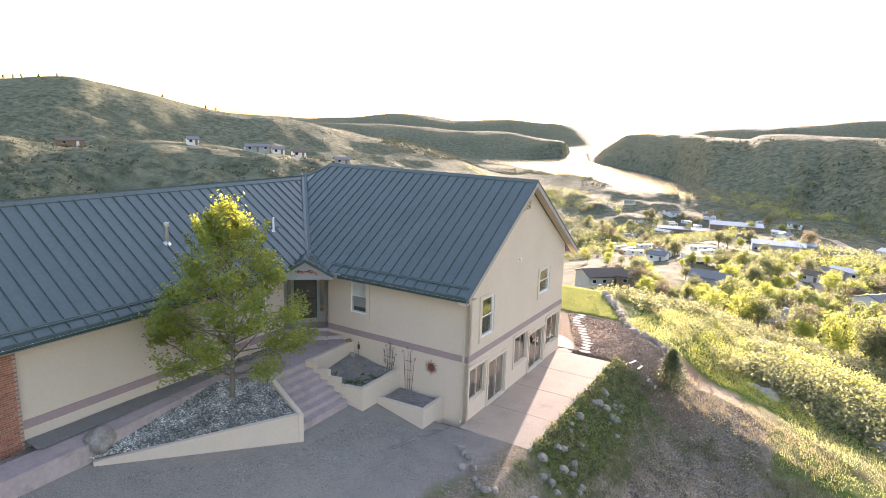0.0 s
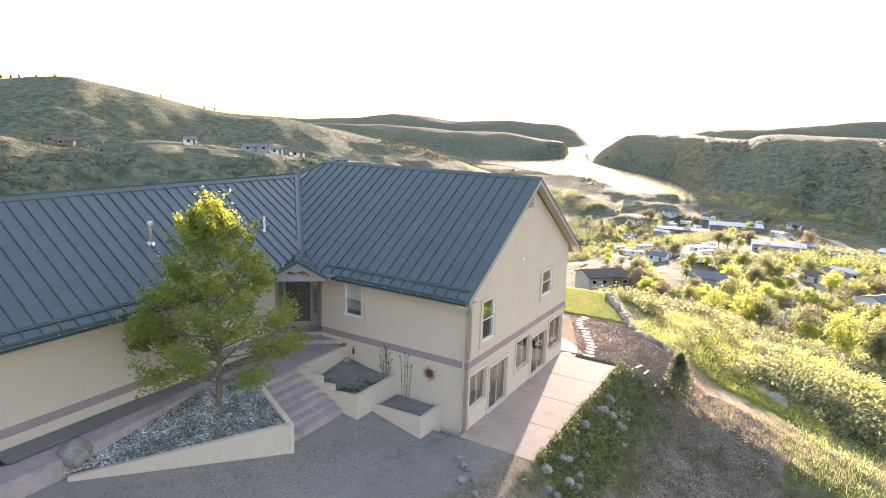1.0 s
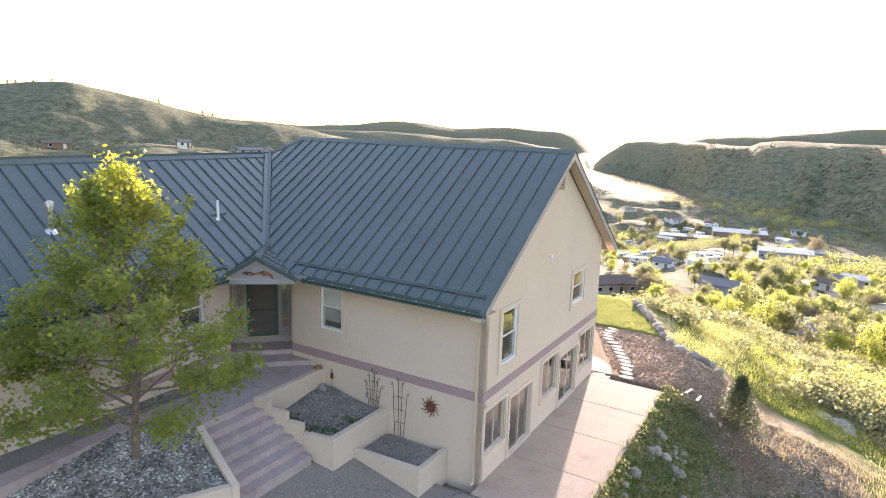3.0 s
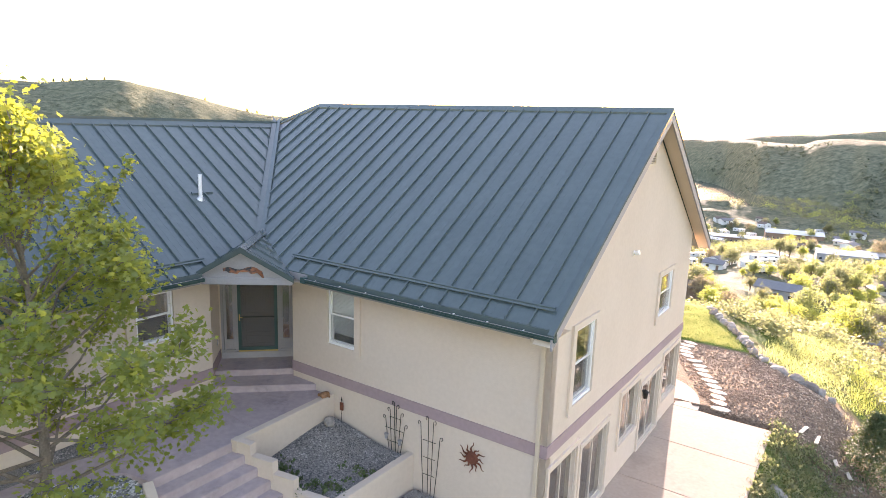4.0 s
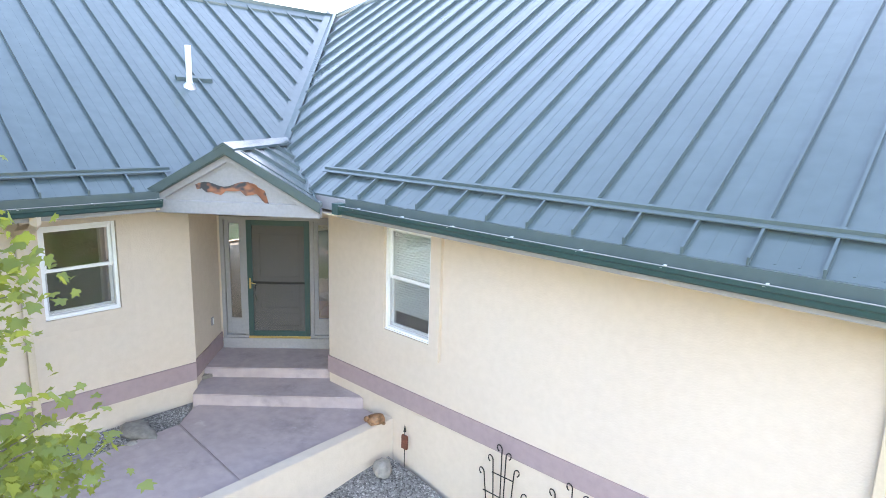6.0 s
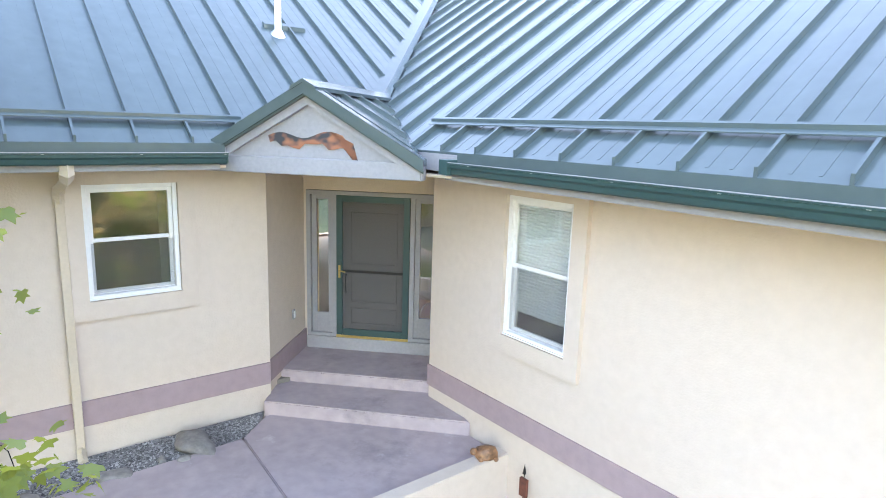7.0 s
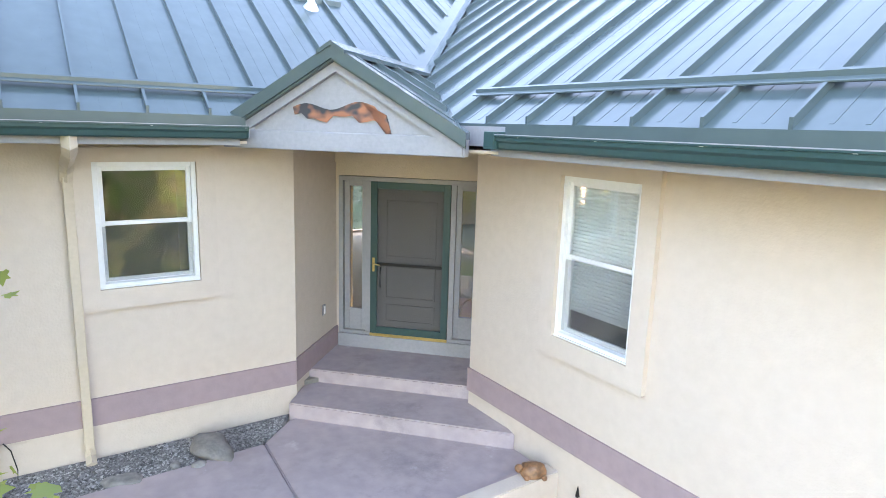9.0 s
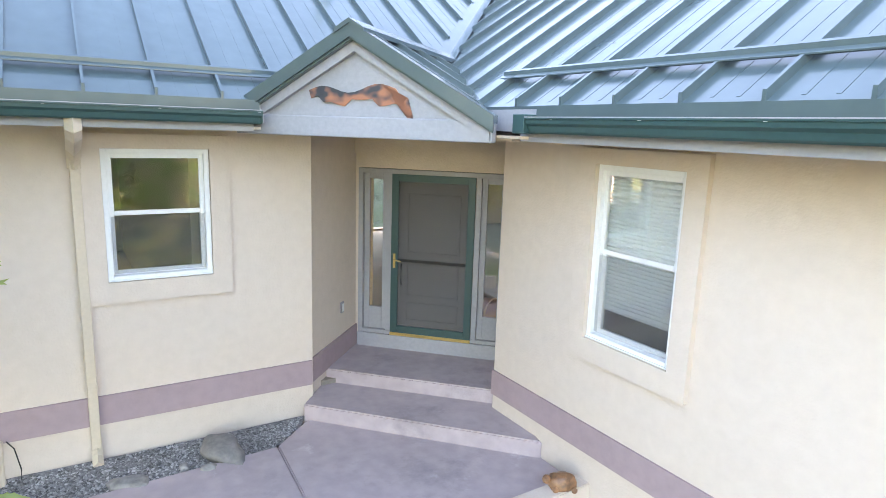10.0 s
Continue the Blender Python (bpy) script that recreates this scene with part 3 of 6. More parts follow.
def cap(p0, p1, drop, w=0.16, t=0.02, name="ridge_cap"):
    """Folded cap along a ridge from p0 to p1."""
    p0, p1 = Vector(p0), Vector(p1)
    side = Vector((p1.y - p0.y, p0.x - p1.x, 0)).normalized() * w
    dz = Vector((0, 0, drop * w))
    bm = bmesh.new()
    rows = [[bm.verts.new(p + o) for o in (side - dz, Vector((0, 0, 0.03)), -side - dz, -side - dz - Vector((0, 0, 0.05)), Vector((0, 0, -0.03)), side - dz - Vector((0, 0, 0.05)))] for p in (p0, p1)]
    for k in range(6):
        bm.faces.new((rows[0][k], rows[0][(k + 1) % 6], rows[1][(k + 1) % 6], rows[1][k]))
    bm.faces.new(rows[0]); bm.faces.new(rows[1][::-1])
    bmesh.ops.recalc_face_normals(bm, faces=bm.faces)
    part(name, bm, roof_paint, roof)


RZ = z_front(0, RY)
cap((RAKE + 0.02, RY, RZ + 0.05), (-12.5, RY, RZ + 0.05), SL)
cap((RX, -20, z_wing(RX, 0) + 0.05), (RX, 4.5, z_wing(RX, 0) + 0.05), SL)
cap((-12.5, RY, RZ + 0.045), (-13.62, 4.63, z_front(0, 4.63) + 0.045), SL * 0.6)


def rake_board(y0, z0, y1, z1, x0, x1, lo, hi, name, mat):
    bm = bmesh.new()
    pts = [(y0, z0 + lo), (y1, z1 + lo), (y1, z1 + hi), (y0, z0 + hi)]
    a = [bm.verts.new((x0, y, z)) for y, z in pts]
    b = [bm.verts.new((x1, y, z)) for y, z in pts]
    bm.faces.new(a); bm.faces.new(b[::-1])
    for k in range(4):
        bm.faces.new((a[k], a[(k + 1) % 4], b[(k + 1) % 4], b[k]))
    bmesh.ops.recalc_face_normals(bm, faces=bm.faces)
    part(name, bm, mat, roof)


for ya, yb, za, zb in ((-0.95, RY, 5.88, RZ), (12.45, RY, 5.88, RZ)):
    rake_board(ya, za, yb, zb, RAKE - 0.1, RAKE + 0.03, -0.02, 0.05, "rake_flashing", roof_paint)
    rake_board(ya, za, yb, zb, RAKE - 0.03, RAKE + 0.015, -0.27, -0.025, "bargeboard", grey_trim)
    rake_board(ya, za, yb, zb, GX + 0.01, RAKE - 0.03, -0.215, -0.2, "rake_soffit", beige_metal)

# snow guards: rails across the seams above the eaves
bm = bmesh.new()
gy = -0.44
slab([(-7.1, gy - 0.012), (0.36, gy - 0.012), (0.36, gy + 0.012), (-7.1, gy + 0.012)], z_front, 0.04, 0.11, bm)
slab([(-7.1, gy - 0.05), (0.36, gy - 0.05), (0.36, gy + 0.05), (-7.1, gy + 0.05)], z_front, 0.066, 0.076, bm)
guard = part("snow_guard", bm, roof_paint, roof)
gx = -8.44
bm = bmesh.new()
slab([(gx - 0.012, -20), (gx + 0.012, -20), (gx + 0.012, -2.15), (gx - 0.012, -2.15)], z_wing, 0.04, 0.11, bm)
slab([(gx - 0.05, -20), (gx + 0.05, -20), (gx + 0.05, -2.15), (gx - 0.05, -2.15)], z_wing, 0.066, 0.076, bm)
part("snow_guard", bm, roof_paint, roof)

# soffits and fascias
bm = prism([(-6.0, EY + 0.03), (0.5, EY + 0.03), (0.5, FY), (-7.75, FY), (-8.3, -0.5), (-7.3, -1.05)], 5.72, 5.745)
part("soffit", bm, beige_metal, roof)
part("soffit", a_box(LX, EX - 0.03, -20, -1.6, 5.72, 5.745), beige_metal, roof)
bm = prism([(-8.4, -2.35), (-6.6, -0.7), (-6.9, FY), (-7.75, FY), (-10.5, 0.9), (-10.5, -0.2), (-9.0, -1.6)], 5.695, 5.715)
part("porch_ceiling", bm, stucco, roof)
part("fascia", a_box(-6.34, RAKE - 0.02, EY - 0.02, EY + 0.02, 5.705, 5.95), grey_trim, roof)
part("fascia", a_box(EX - 0.02, EX + 0.02, -20, -2.5, 5.705, 5.95), grey_trim, roof)

# gutters with hangers
def gutter(length, m, label):
    """Open trough along x, fixed at y 0, hanging towards -y."""
    prof = [(0, 0.0), (0, -0.115), (-0.085, -0.115), (-0.1, -0.1), (-0.112, -0.06), (-0.132, -0.04), (-0.135, 0.0), (-0.145, 0.004), (-0.145, -0.008), (-0.123, -0.012), (-0.12, -0.034), (-0.1, -0.055), (-0.088, -0.09), (-0.078, -0.103), (-0.012, -0.103), (-0.012, 0.0)]
    bm = bmesh.new()
    a = [bm.verts.new((0, y, z)) for y, z in prof]
    b = [bm.verts.new((length, y, z)) for y, z in prof]
    for k in range(len(prof)):
        bm.faces.new((a[k], a[(k + 1) % len(prof)], b[(k + 1) % len(prof)], b[k]))
    for x_ in (0, length - 0.01):
        box(bm, x_, x_ + 0.01, -0.125, 0, -0.1, -0.002)
    bmesh.ops.recalc_face_normals(bm, faces=bm.faces)
    g = part("gutter", bm, green_paint, None, m=m)
    structure(g, label, "gutter")
    k = 0.3
    while k < length:
        part("hanger", a_box(k - 0.011, k + 0.011, -0.14, -0.0, -0.012, -0.002), white_vinyl, g)
        k += 0.82
    # pale strip along the rim: the bright reflection there, put in as colour
    part("lip", a_box(0, length, -0.147, -0.136, 0.004, 0.011), grey_trim, g)
    part("drip_edge", a_box(0, length, -0.028, -0.004, -0.03, 0.098), roof_paint, g)
    return g


gutter(6.72, HM @ pose(-6.12, EY - 0.02, 5.885), "dark green metal gutter under the roof edge")
gutter(17.55, HM @ pose(EX + 0.02, -20, 5.885) @ ROT90, "dark green metal gutter along the wing")


def downspout(m, height, label, off=0.0):
    d = part("downspout", a_box(-0.045, 0.045, -0.08, -0.01, 0.12, height - 0.45, bevel=0.008), beige_metal, None, m=m)
    structure(d, label, "downspout")
    bm = bmesh.new()
    tube(bm, [(0, -0.045, height - 0.5), (0, -0.05, height - 0.4), (off * 0.15, -0.14, height - 0.32), (off * 0.9, -0.8, height - 0.19), (off, -0.9, height - 0.13), (off, -0.905, height + 0.02)], 0.062, sides=4)
    part("elbow", bm, beige_metal, d)
    bm = bmesh.new()
    tube(bm, [(0, -0.045, 0.14), (0, -0.06, 0.05), (0, -0.17, 0.0)], 0.05, sides=4)
    part("shoe", bm, beige_metal, d)
    return d


downspout(HM @ pose(-0.04, FY, 0), 5.81, "beige metal downspout at the house corner", 0.13)
downspout(HM @ pose(LX, -3.93, 2.38) @ ROT90, 3.43, "beige metal downspout on the wing wall")

# ---- entry gable ----
APEX_S, APEX_Z, PQ, PSL = -6.53, 6.60, 3.95, 0.58
PORCH = D45 @ pose(APEX_S, PQ, 0, 0, 0, -6) @ pose(-APEX_S, -PQ, 0)
porch = part("porch_gable", prism([(-7.72, 0), (-5.34, 0), (-6.53, 0.70)], 0, 0.06), grey_trim, m=HM @ PORCH @ pose(0, PQ + 0.12, 5.78) @ pose(0, 0, 0, 90, 0, 0))
structure(porch, "grey wooden gable over the front door", "gable")
inv = (pose(0, PQ + 0.12, 5.78) @ pose(0, 0, 0, 90, 0, 0)).inverted()
part("beam", a_box(-7.78, -5.28, PQ + 0.02, PQ + 0.16, 5.68, 5.86, bevel=0.012, m=None), grey_trim, porch, m=inv)


def z_pr(s, q): return APEX_Z - PSL * (s - APEX_S)
def z_pl(s, q): return APEX_Z + PSL * (s - APEX_S)


for sgn, zf in ((1, z_pr), (-1, z_pl)):
    e = APEX_S + sgn * 1.28
    tri = [(APEX_S, PQ - 0.06), (e, PQ - 0.06), (APEX_S, 6.85)]
    part("roof_slope", slab(tri, zf, -0.1, 0.0), roof_paint, porch, m=inv)
    for k in range(5):
        q = PQ + 0.12 + 0.52 * k
        run = max(0.0, 1.28 * (1 - (q - PQ) / 2.8)) - 0.1
        if run > 0.15:
            part("seam", slab([(APEX_S, q - 0.014), (APEX_S, q + 0.014), (APEX_S + sgn * run, q + 0.014), (APEX_S + sgn * run, q - 0.014)], zf, 0.0, 0.05), roof_paint, porch, m=inv)
    part("rake_trim", slab([(APEX_S, PQ - 0.08), (e, PQ - 0.08), (e, PQ + 0.06), (APEX_S, PQ + 0.06)], zf, -0.02, 0.045), roof_paint, porch, m=inv)
    part("rake_face", slab([(APEX_S, PQ - 0.085), (e, PQ - 0.085), (e, PQ - 0.055), (APEX_S, PQ - 0.055)], zf, -0.08, 0.045), roof_paint, porch, m=inv)
    part("rake_board", slab([(APEX_S, PQ - 0.0), (e - sgn * 0.05, PQ - 0.0), (e - sgn * 0.05, PQ + 0.05), (APEX_S, PQ + 0.05)], zf, -0.19, -0.08), grey_trim, porch, m=inv)
bm = bmesh.new()
slab([(APEX_S, PQ - 0.1), (APEX_S + 0.14, PQ - 0.1), (APEX_S + 0.14, 6.85), (APEX_S, 6.85)], z_pr, 0.03, 0.07, bm)
slab([(APEX_S, PQ - 0.1), (APEX_S - 0.14, PQ - 0.1), (APEX_S - 0.14, 6.85), (APEX_S, 6.85)], z_pl, 0.03, 0.07, bm)
part("ridge_cap", bm, roof_paint, porch, m=inv)

corner_cap = part("gutter_corner", a_box(-0.07, 0.07, -0.15, 0.03, -0.118, 0.03, 0.006), green_paint, m=HM @ pose(-6.19, EY - 0.02, 5.885))
structure(corner_cap, "dark green folded end piece of the gutter", "gutter")

# ---- concrete, planters, steps ----
def slab_thing(name, pts, z0, z1, mat, label, category, m=HM, bevel=0.015):
    bm = prism(pts, z0, z1)
    if bevel:
        bmesh.ops.bevel(bm, geom=[e for e in bm.edges], offset=bevel, segments=2, affect="EDGES")
    return structure(part(name, bm, mat, m=m), label, category)


slab_thing("porch_floor", [(S0, 5.65), (S1 + 0.3, 5.65), (S1 + 0.3, QD), (S0, QD)], 2.2, 2.75, concrete, "mauve concrete porch floor at the door", "porch", HM @ D45)
slab_thing("porch_step", [(-9.35, -1.4), (-8.83, -1.82), (-6.82, FY - 0.02), (-7.7, FY + 0.2), (-8.6, 0.2)], 2.2, 2.58, concrete, "mauve concrete step up to the porch", "step")
walk_top = lambda x, y: 2.40 + 0.012 * min(0, y + 5)
slab_thing("pavement", [(-8.35, -2.28), (-8.2, -5.0), (-8.2, -16.0), (-7.1, -16.0), (-7.2, -12.0), (-7.75, -6.6), (-6.9, -5.3), (-6.2, -5.15), (-6.2, -2.4)], 1.2, walk_top, concrete, "mauve concrete walk along the wing", "walkway")
slab_thing("landing", [(-8.36, -2.27), (-6.2, -2.395), (-6.2, FY), (-7.4, FY), (-8.85, -1.55), (-8.75, -1.85)], 1.2, 2.396, concrete, "mauve concrete landing before the porch", "walkway")
for k in range(7):
    zt = 2.4 - 0.215 * (k + 1)
    x0, x1 = -6.2 + 0.36 * k, -6.2 + 0.36 * (k + 1)
    if k < 6:
        slab_thing("step", [(x0 - 0.02, -5.25 - 0.1 * k), (x1, -5.25 - 0.1 * (k + 1)), (x1, -2.9), (x0 - 0.02, -2.9)], 0.2, zt, concrete, "mauve concrete garden step", "step")


def planter(name, outline, tops, base, thick, label, fill_z, fill_mat):
    """Stucco walls of one planter along an outline of plan points; tops are the heights of each stretch."""
    bm = bmesh.new()
    for (p, q), (t0, t1) in zip(zip(outline, outline[1:]), tops):
        p, q = Vector(p), Vector(q)
        d = (q - p).normalized(); nrm = Vector((-d.y, d.x)) * thick
        pts = [p, q, q + nrm, p + nrm]
        a = [bm.verts.new((v.x, v.y, base)) for v in pts]
        b = [bm.verts.new((v.x, v.y, t)) for v, t in zip(pts, (t0, t1, t1, t0))]
        fs = [bm.faces.new(b), bm.faces.new(a[::-1])] + [bm.faces.new((a[i], a[(i + 1) % 4], b[(i + 1) % 4], b[i])) for i in range(4)]
        bmesh.ops.recalc_face_normals(bm, faces=fs)
    bmesh.ops.bevel(bm, geom=[e for e in bm.edges], offset=0.01, segments=2, affect="EDGES")
    return structure(part(name, bm, stucco, m=HM), label, "planter")


# stepped planter by the stairs
A_, B_ = Vector((-6.25, -3.15)), Vector((-3.42, -2.65))
line, tops = [(-6.33, FY), tuple(A_)], [(2.476, 2.476)]
for k, f in enumerate((0.2, 0.42, 0.62, 1.0)):
    line.append(tuple(A_.lerp(B_, f)))
    tops.append((2.47 - 0.27 * k,) * 2)
line.append((-3.38, FY)); tops.append((1.666, 1.666))
planter("planter_1", line, tops, 0.0, 0.2, "cream stucco planter with stepped wall", 1.5, grey_gravel)
planter("planter_2", [(-3.4, -1.65), (-1.03, -1.55), (-1.0, FY)], [(0.93, 0.93), (0.9, 0.9)], -0.3, 0.18, "low cream stucco planter at the house wall", 0.75, grey_gravel)
planter("planter_3", [(-7.0, -12.2), (-3.62, -6.0), (-6.15, -5.1)], [(1.72, 1.86), (1.866, 2.42)], 0.2, 0.2, "cream stucco retaining wall of a gravel bed", 1.7, white_gravel)


def bed(name, pts, zf, mat, label, seed):
    """Gravel bed: an uneven sheet over a convex plan polygon, with loose stones on it."""
    rnd = random.Random(seed)
    P = [Vector(p) for p in pts]
    bm = bmesh.new()
    c = sum(P, Vector((0, 0))) / len(P)
    rings = []
    n = 12
    for i in range(1, n + 1):
        ring = []
        for k in range(len(P)):
            for f in np.linspace(0, 1, 8, endpoint=False):
                e = P[k].lerp(P[(k + 1) % len(P)], f)
                q = c.lerp(e, i / n)
                ring.append(bm.verts.new((q.x, q.y, zf(q.x, q.y) + rnd.uniform(-0.015, 0.015))))
        rings.append(ring)
    mid = bm.verts.new((c.x, c.y, zf(c.x, c.y)))
    m_ = len(rings[0])
    for k in range(m_):
        bm.faces.new((mid, rings[0][k], rings[0][(k + 1) % m_]))
    for a, b in zip(rings, rings[1:]):
        for k in range(m_):
            bm.faces.new((a[k], b[k], b[(k + 1) % m_], a[(k + 1) % m_]))
    bmesh.ops.recalc_face_normals(bm, faces=bm.faces)
    for f in bm.faces:
        f.smooth = True
    ob = part(name, bm, mat, m=HM)
    return tagged(ob, label, "gravel", kind="stuff")


bed("gravel_bed", [(-6.14, 0.0), (-6.06, -2.9), (-3.6, -2.5), (-3.55, 0.0)], lambda x, y: 1.58 + 0.28 * smooth(-4, -6.2, x) * smooth(-3, 0, y), grey_gravel, "grey gravel filling a planter", 1)
bed("gravel_bed", [(-3.3, 0.0), (-3.3, -1.5), (-1.2, -1.4), (-1.15, 0.0)], lambda x, y: 0.78 + 0 * x, grey_gravel, "grey gravel filling a low planter", 2)
Z3 = lambda x, y: 1.77 + 0.57 * np.clip(((x + 3.7) * -0.878 + (y + 6) * 0.48) / 3.2, 0, 1)
BED3 = [(-7.8, -6.6), (-6.9, -5.3), (-6.22, -5.15), (-3.75, -5.95), (-7.05, -12.0), (-7.25, -12.3)]
bed("gravel_bed", BED3, Z3, white_gravel, "pale crushed stone bed under the tree", 3)
bed("gravel_strip", [(-8.98, -1.75), (-8.98, -13.3), (-8.02, -13.3), (-8.15, -5), (-8.3, -2.4), (-8.7, -1.9)], lambda x, y: 2.36 + 0 * x, grey_gravel, "dark gravel strip along the wing wall", 4)

def pebbles(name, pts, zf, n, size, mat, label, seed):
    """Loose stones strewn over a bed, each an uneven octahedron, as one uncountable mesh."""
    r_ = np.random.RandomState(seed)
    P = np.array(pts); c = P.mean(0)
    tri_ = r_.randint(0, len(P), n); u, v = np.sqrt(r_.rand(n)), r_.rand(n)
    A, B = P[tri_], P[(tri_ + 1) % len(P)]
    Q = c + (A - c) * (u * (1 - v))[:, None] + (B - c) * (u * v)[:, None]
    Z = zf(Q[:, 0], Q[:, 1]) + np.zeros(n)
    base = np.array([(1, 0, 0), (-1, 0, 0), (0, 1, 0), (0, -1, 0), (0, 0, 0.7), (0, 0, -0.7)])
    yaw = r_.rand(n) * math.tau
    sc = size * r_.uniform(0.5, 1.4, (n, 1, 1)) * r_.uniform(0.65, 1.2, (n, 6, 1))
    V = base[None] * sc
    cx, sx = np.cos(yaw)[:, None], np.sin(yaw)[:, None]
    X_, Y_ = V[..., 0] * cx - V[..., 1] * sx, V[..., 0] * sx + V[..., 1] * cx
    V = np.stack([X_ + Q[:, :1], Y_ + Q[:, 1:], V[..., 2] + Z[:, None] + size * 0.15], -1).reshape(-1, 3)
    F = np.array([(0, 2, 4), (2, 1, 4), (1, 3, 4), (3, 0, 4), (2, 0, 5), (1, 2, 5), (3, 1, 5), (0, 3, 5)])
    F = (F[None] + 6 * np.arange(n)[:, None, None]).reshape(-1, 3)
    me = bpy.data.meshes.new(name)
    me.from_pydata(V.tolist(), [], F.tolist())
    me.materials.append(mat)
    ob = new(name, me); ob.matrix_basis = HM
    return tagged(ob, label, "gravel", kind="stuff")


def stone_mix(name, c0, c1, c2, dark=0.35):
    """Stones whose tone varies one by one, with dirtier patches among them."""
    m, n, l, b = node_mat(name)
    g, r = n.new("ShaderNodeNewGeometry"), n.new("ShaderNodeValToRGB")
    r.color_ramp.elements[0].color, r.color_ramp.elements[1].color = rgb(c0), rgb(c2)
    e = r.color_ramp.elements.new(0.6); e.color = rgb(c1)
    tc, nz, mr, hs = n.new("ShaderNodeTexCoord"), n.new("ShaderNodeTexNoise"), n.new("ShaderNodeMapRange"), n.new("ShaderNodeHueSaturation")
    nz.inputs["Scale"].default_value, nz.inputs["Detail"].default_value = 1.4, 3
    mr.inputs[1].default_value, mr.inputs[2].default_value, mr.inputs[3].default_value, mr.inputs[4].default_value = 0.4, 0.6, dark, 1.1
    l.new(tc.outputs["Object"], nz.inputs["Vector"]); l.new(nz.outputs[0], mr.inputs[0]); l.new(mr.outputs[0], hs.inputs["Value"])
    l.new(g.outputs["Random Per Island"], r.inputs[0]); l.new(r.outputs[0], hs.inputs["Color"]); l.new(hs.outputs[0], b.inputs["Base Color"])
    b.inputs["Roughness"].default_value = 0.9
    return m


white_stones = stone_mix("white_stones", (0.1, 0.105, 0.095), (0.36, 0.36, 0.345), (0.74, 0.74, 0.72), 0.5)
grey_stones = stone_mix("grey_stones", (0.09, 0.083, 0.078), (0.24, 0.225, 0.212), (0.5, 0.47, 0.44), 0.75)
pebbles("loose_gravel", BED3, Z3, 11000, 0.04, white_stones, "pale crushed stones over the bed", 1)
pebbles("loose_gravel", [(-6.1, 0.0), (-6.06, -2.85), (-3.65, -2.5), (-3.6, 0.0)], lambda x, y: 1.58 + 0.28 * smooth(-4, -6.2, x) * smooth(-3, 0, y), 9000, 0.02, grey_stones, "loose grey gravel in the planter", 2)
pebbles("loose_gravel", [(-3.25, 0.0), (-3.25, -1.45), (-1.22, -1.38), (-1.2, 0.0)], lambda x, y: 0.78, 3000, 0.02, grey_stones, "loose grey gravel in the low planter", 3)
pebbles("loose_gravel", [(-8.96, -1.8), (-8.96, -6.5), (-8.22, -6.5), (-8.3, -2.4), (-8.72, -1.95)], lambda x, y: 2.36, 9000, 0.018, grey_stones, "loose grey gravel along the wall", 4)
YARD = lambda x, y: np.clip(-0.26 * x - 0.25, 0.0, 2.25)
pebbles("yard_stones", [(0.0, -0.3), (2.2, -0.8), (3.0, -4.5), (-3.0, -10.5), (-6.8, -13.0), (-3.4, -6.2), (-3.3, -2.8), (-1.0, -1.7)], YARD, 9000, 0.022, grey_stones, "loose pebbles over the gravel yard", 5)


def house_land(x, y):
    c, s = math.cos(radians(-27.72)), math.sin(radians(-27.72))
    return height(0.6 + x * c - y * s, 25.0 + x * s + y * c)


earth_clods = stone_mix("earth_clods", (0.13, 0.1, 0.08), (0.24, 0.195, 0.155), (0.42, 0.36, 0.29), 0.6)
bark_chips = stone_mix("bark_chips", (0.15, 0.105, 0.078), (0.31, 0.225, 0.165), (0.5, 0.4, 0.31), 0.75)
pebbles("earth_clods", [(5.0, 11.0), (8.0, 18.0), (11.0, 16.5), (11.5, 11.0), (10.5, 3.0), (8.0, 0.0), (6.5, 4.0)], house_land, 9000, 0.055, earth_clods, "dry clods and stones over bare earth", 6)
pebbles("bark_mulch", [(0.6, 13.0), (1.8, 11.4), (5.2, 11.6), (6.5, 14.0), (6.2, 17.8), (3.2, 18.3), (1.2, 20.3), (-2.5, 20.3)], house_land, 7000, 0.045, bark_chips, "brown bark chips over a garden terrace", 7)
drain = empty("drain_pipe", HM @ pose(-8.9, -4.72, 2.34), "short beige drain pipe against the wall", "pipe")
bm = bmesh.new(); tube(bm, [(0, 0, 0), (0, 0, 0.34), (-0.02, 0, 0.39), (-0.1, 0, 0.41)], 0.035, sides=12)
part("pipe", bm, beige_metal, drain)
bm = bmesh.new(); tube(bm, [(-0.06, 0.06, 0.42), (0.0, 0.12, 0.36), (0.02, 0.16, 0.15), (0.0, 0.15, 0.0)], 0.006, sides=6)
part("cable", bm, iron, drain)

# patio slabs with joints
patio = structure(part("patio", prism([(GX, -0.42), (3.5, -0.55), (3.5, 11.0), (GX, 11.2)], -0.5, -0.03), sand_concrete, m=HM), "sand-coloured concrete patio along the gable wall", "patio")
cuts = [-0.45, 2.4, 5.25, 8.15, 11.05]
for a, b in zip(cuts, cuts[1:]):
    bm = a_box(GX, 3.46, a + 0.012, b - 0.012, -0.1, 0.0, bevel=0.01)
    part("slab", bm, sand_concrete, patio)

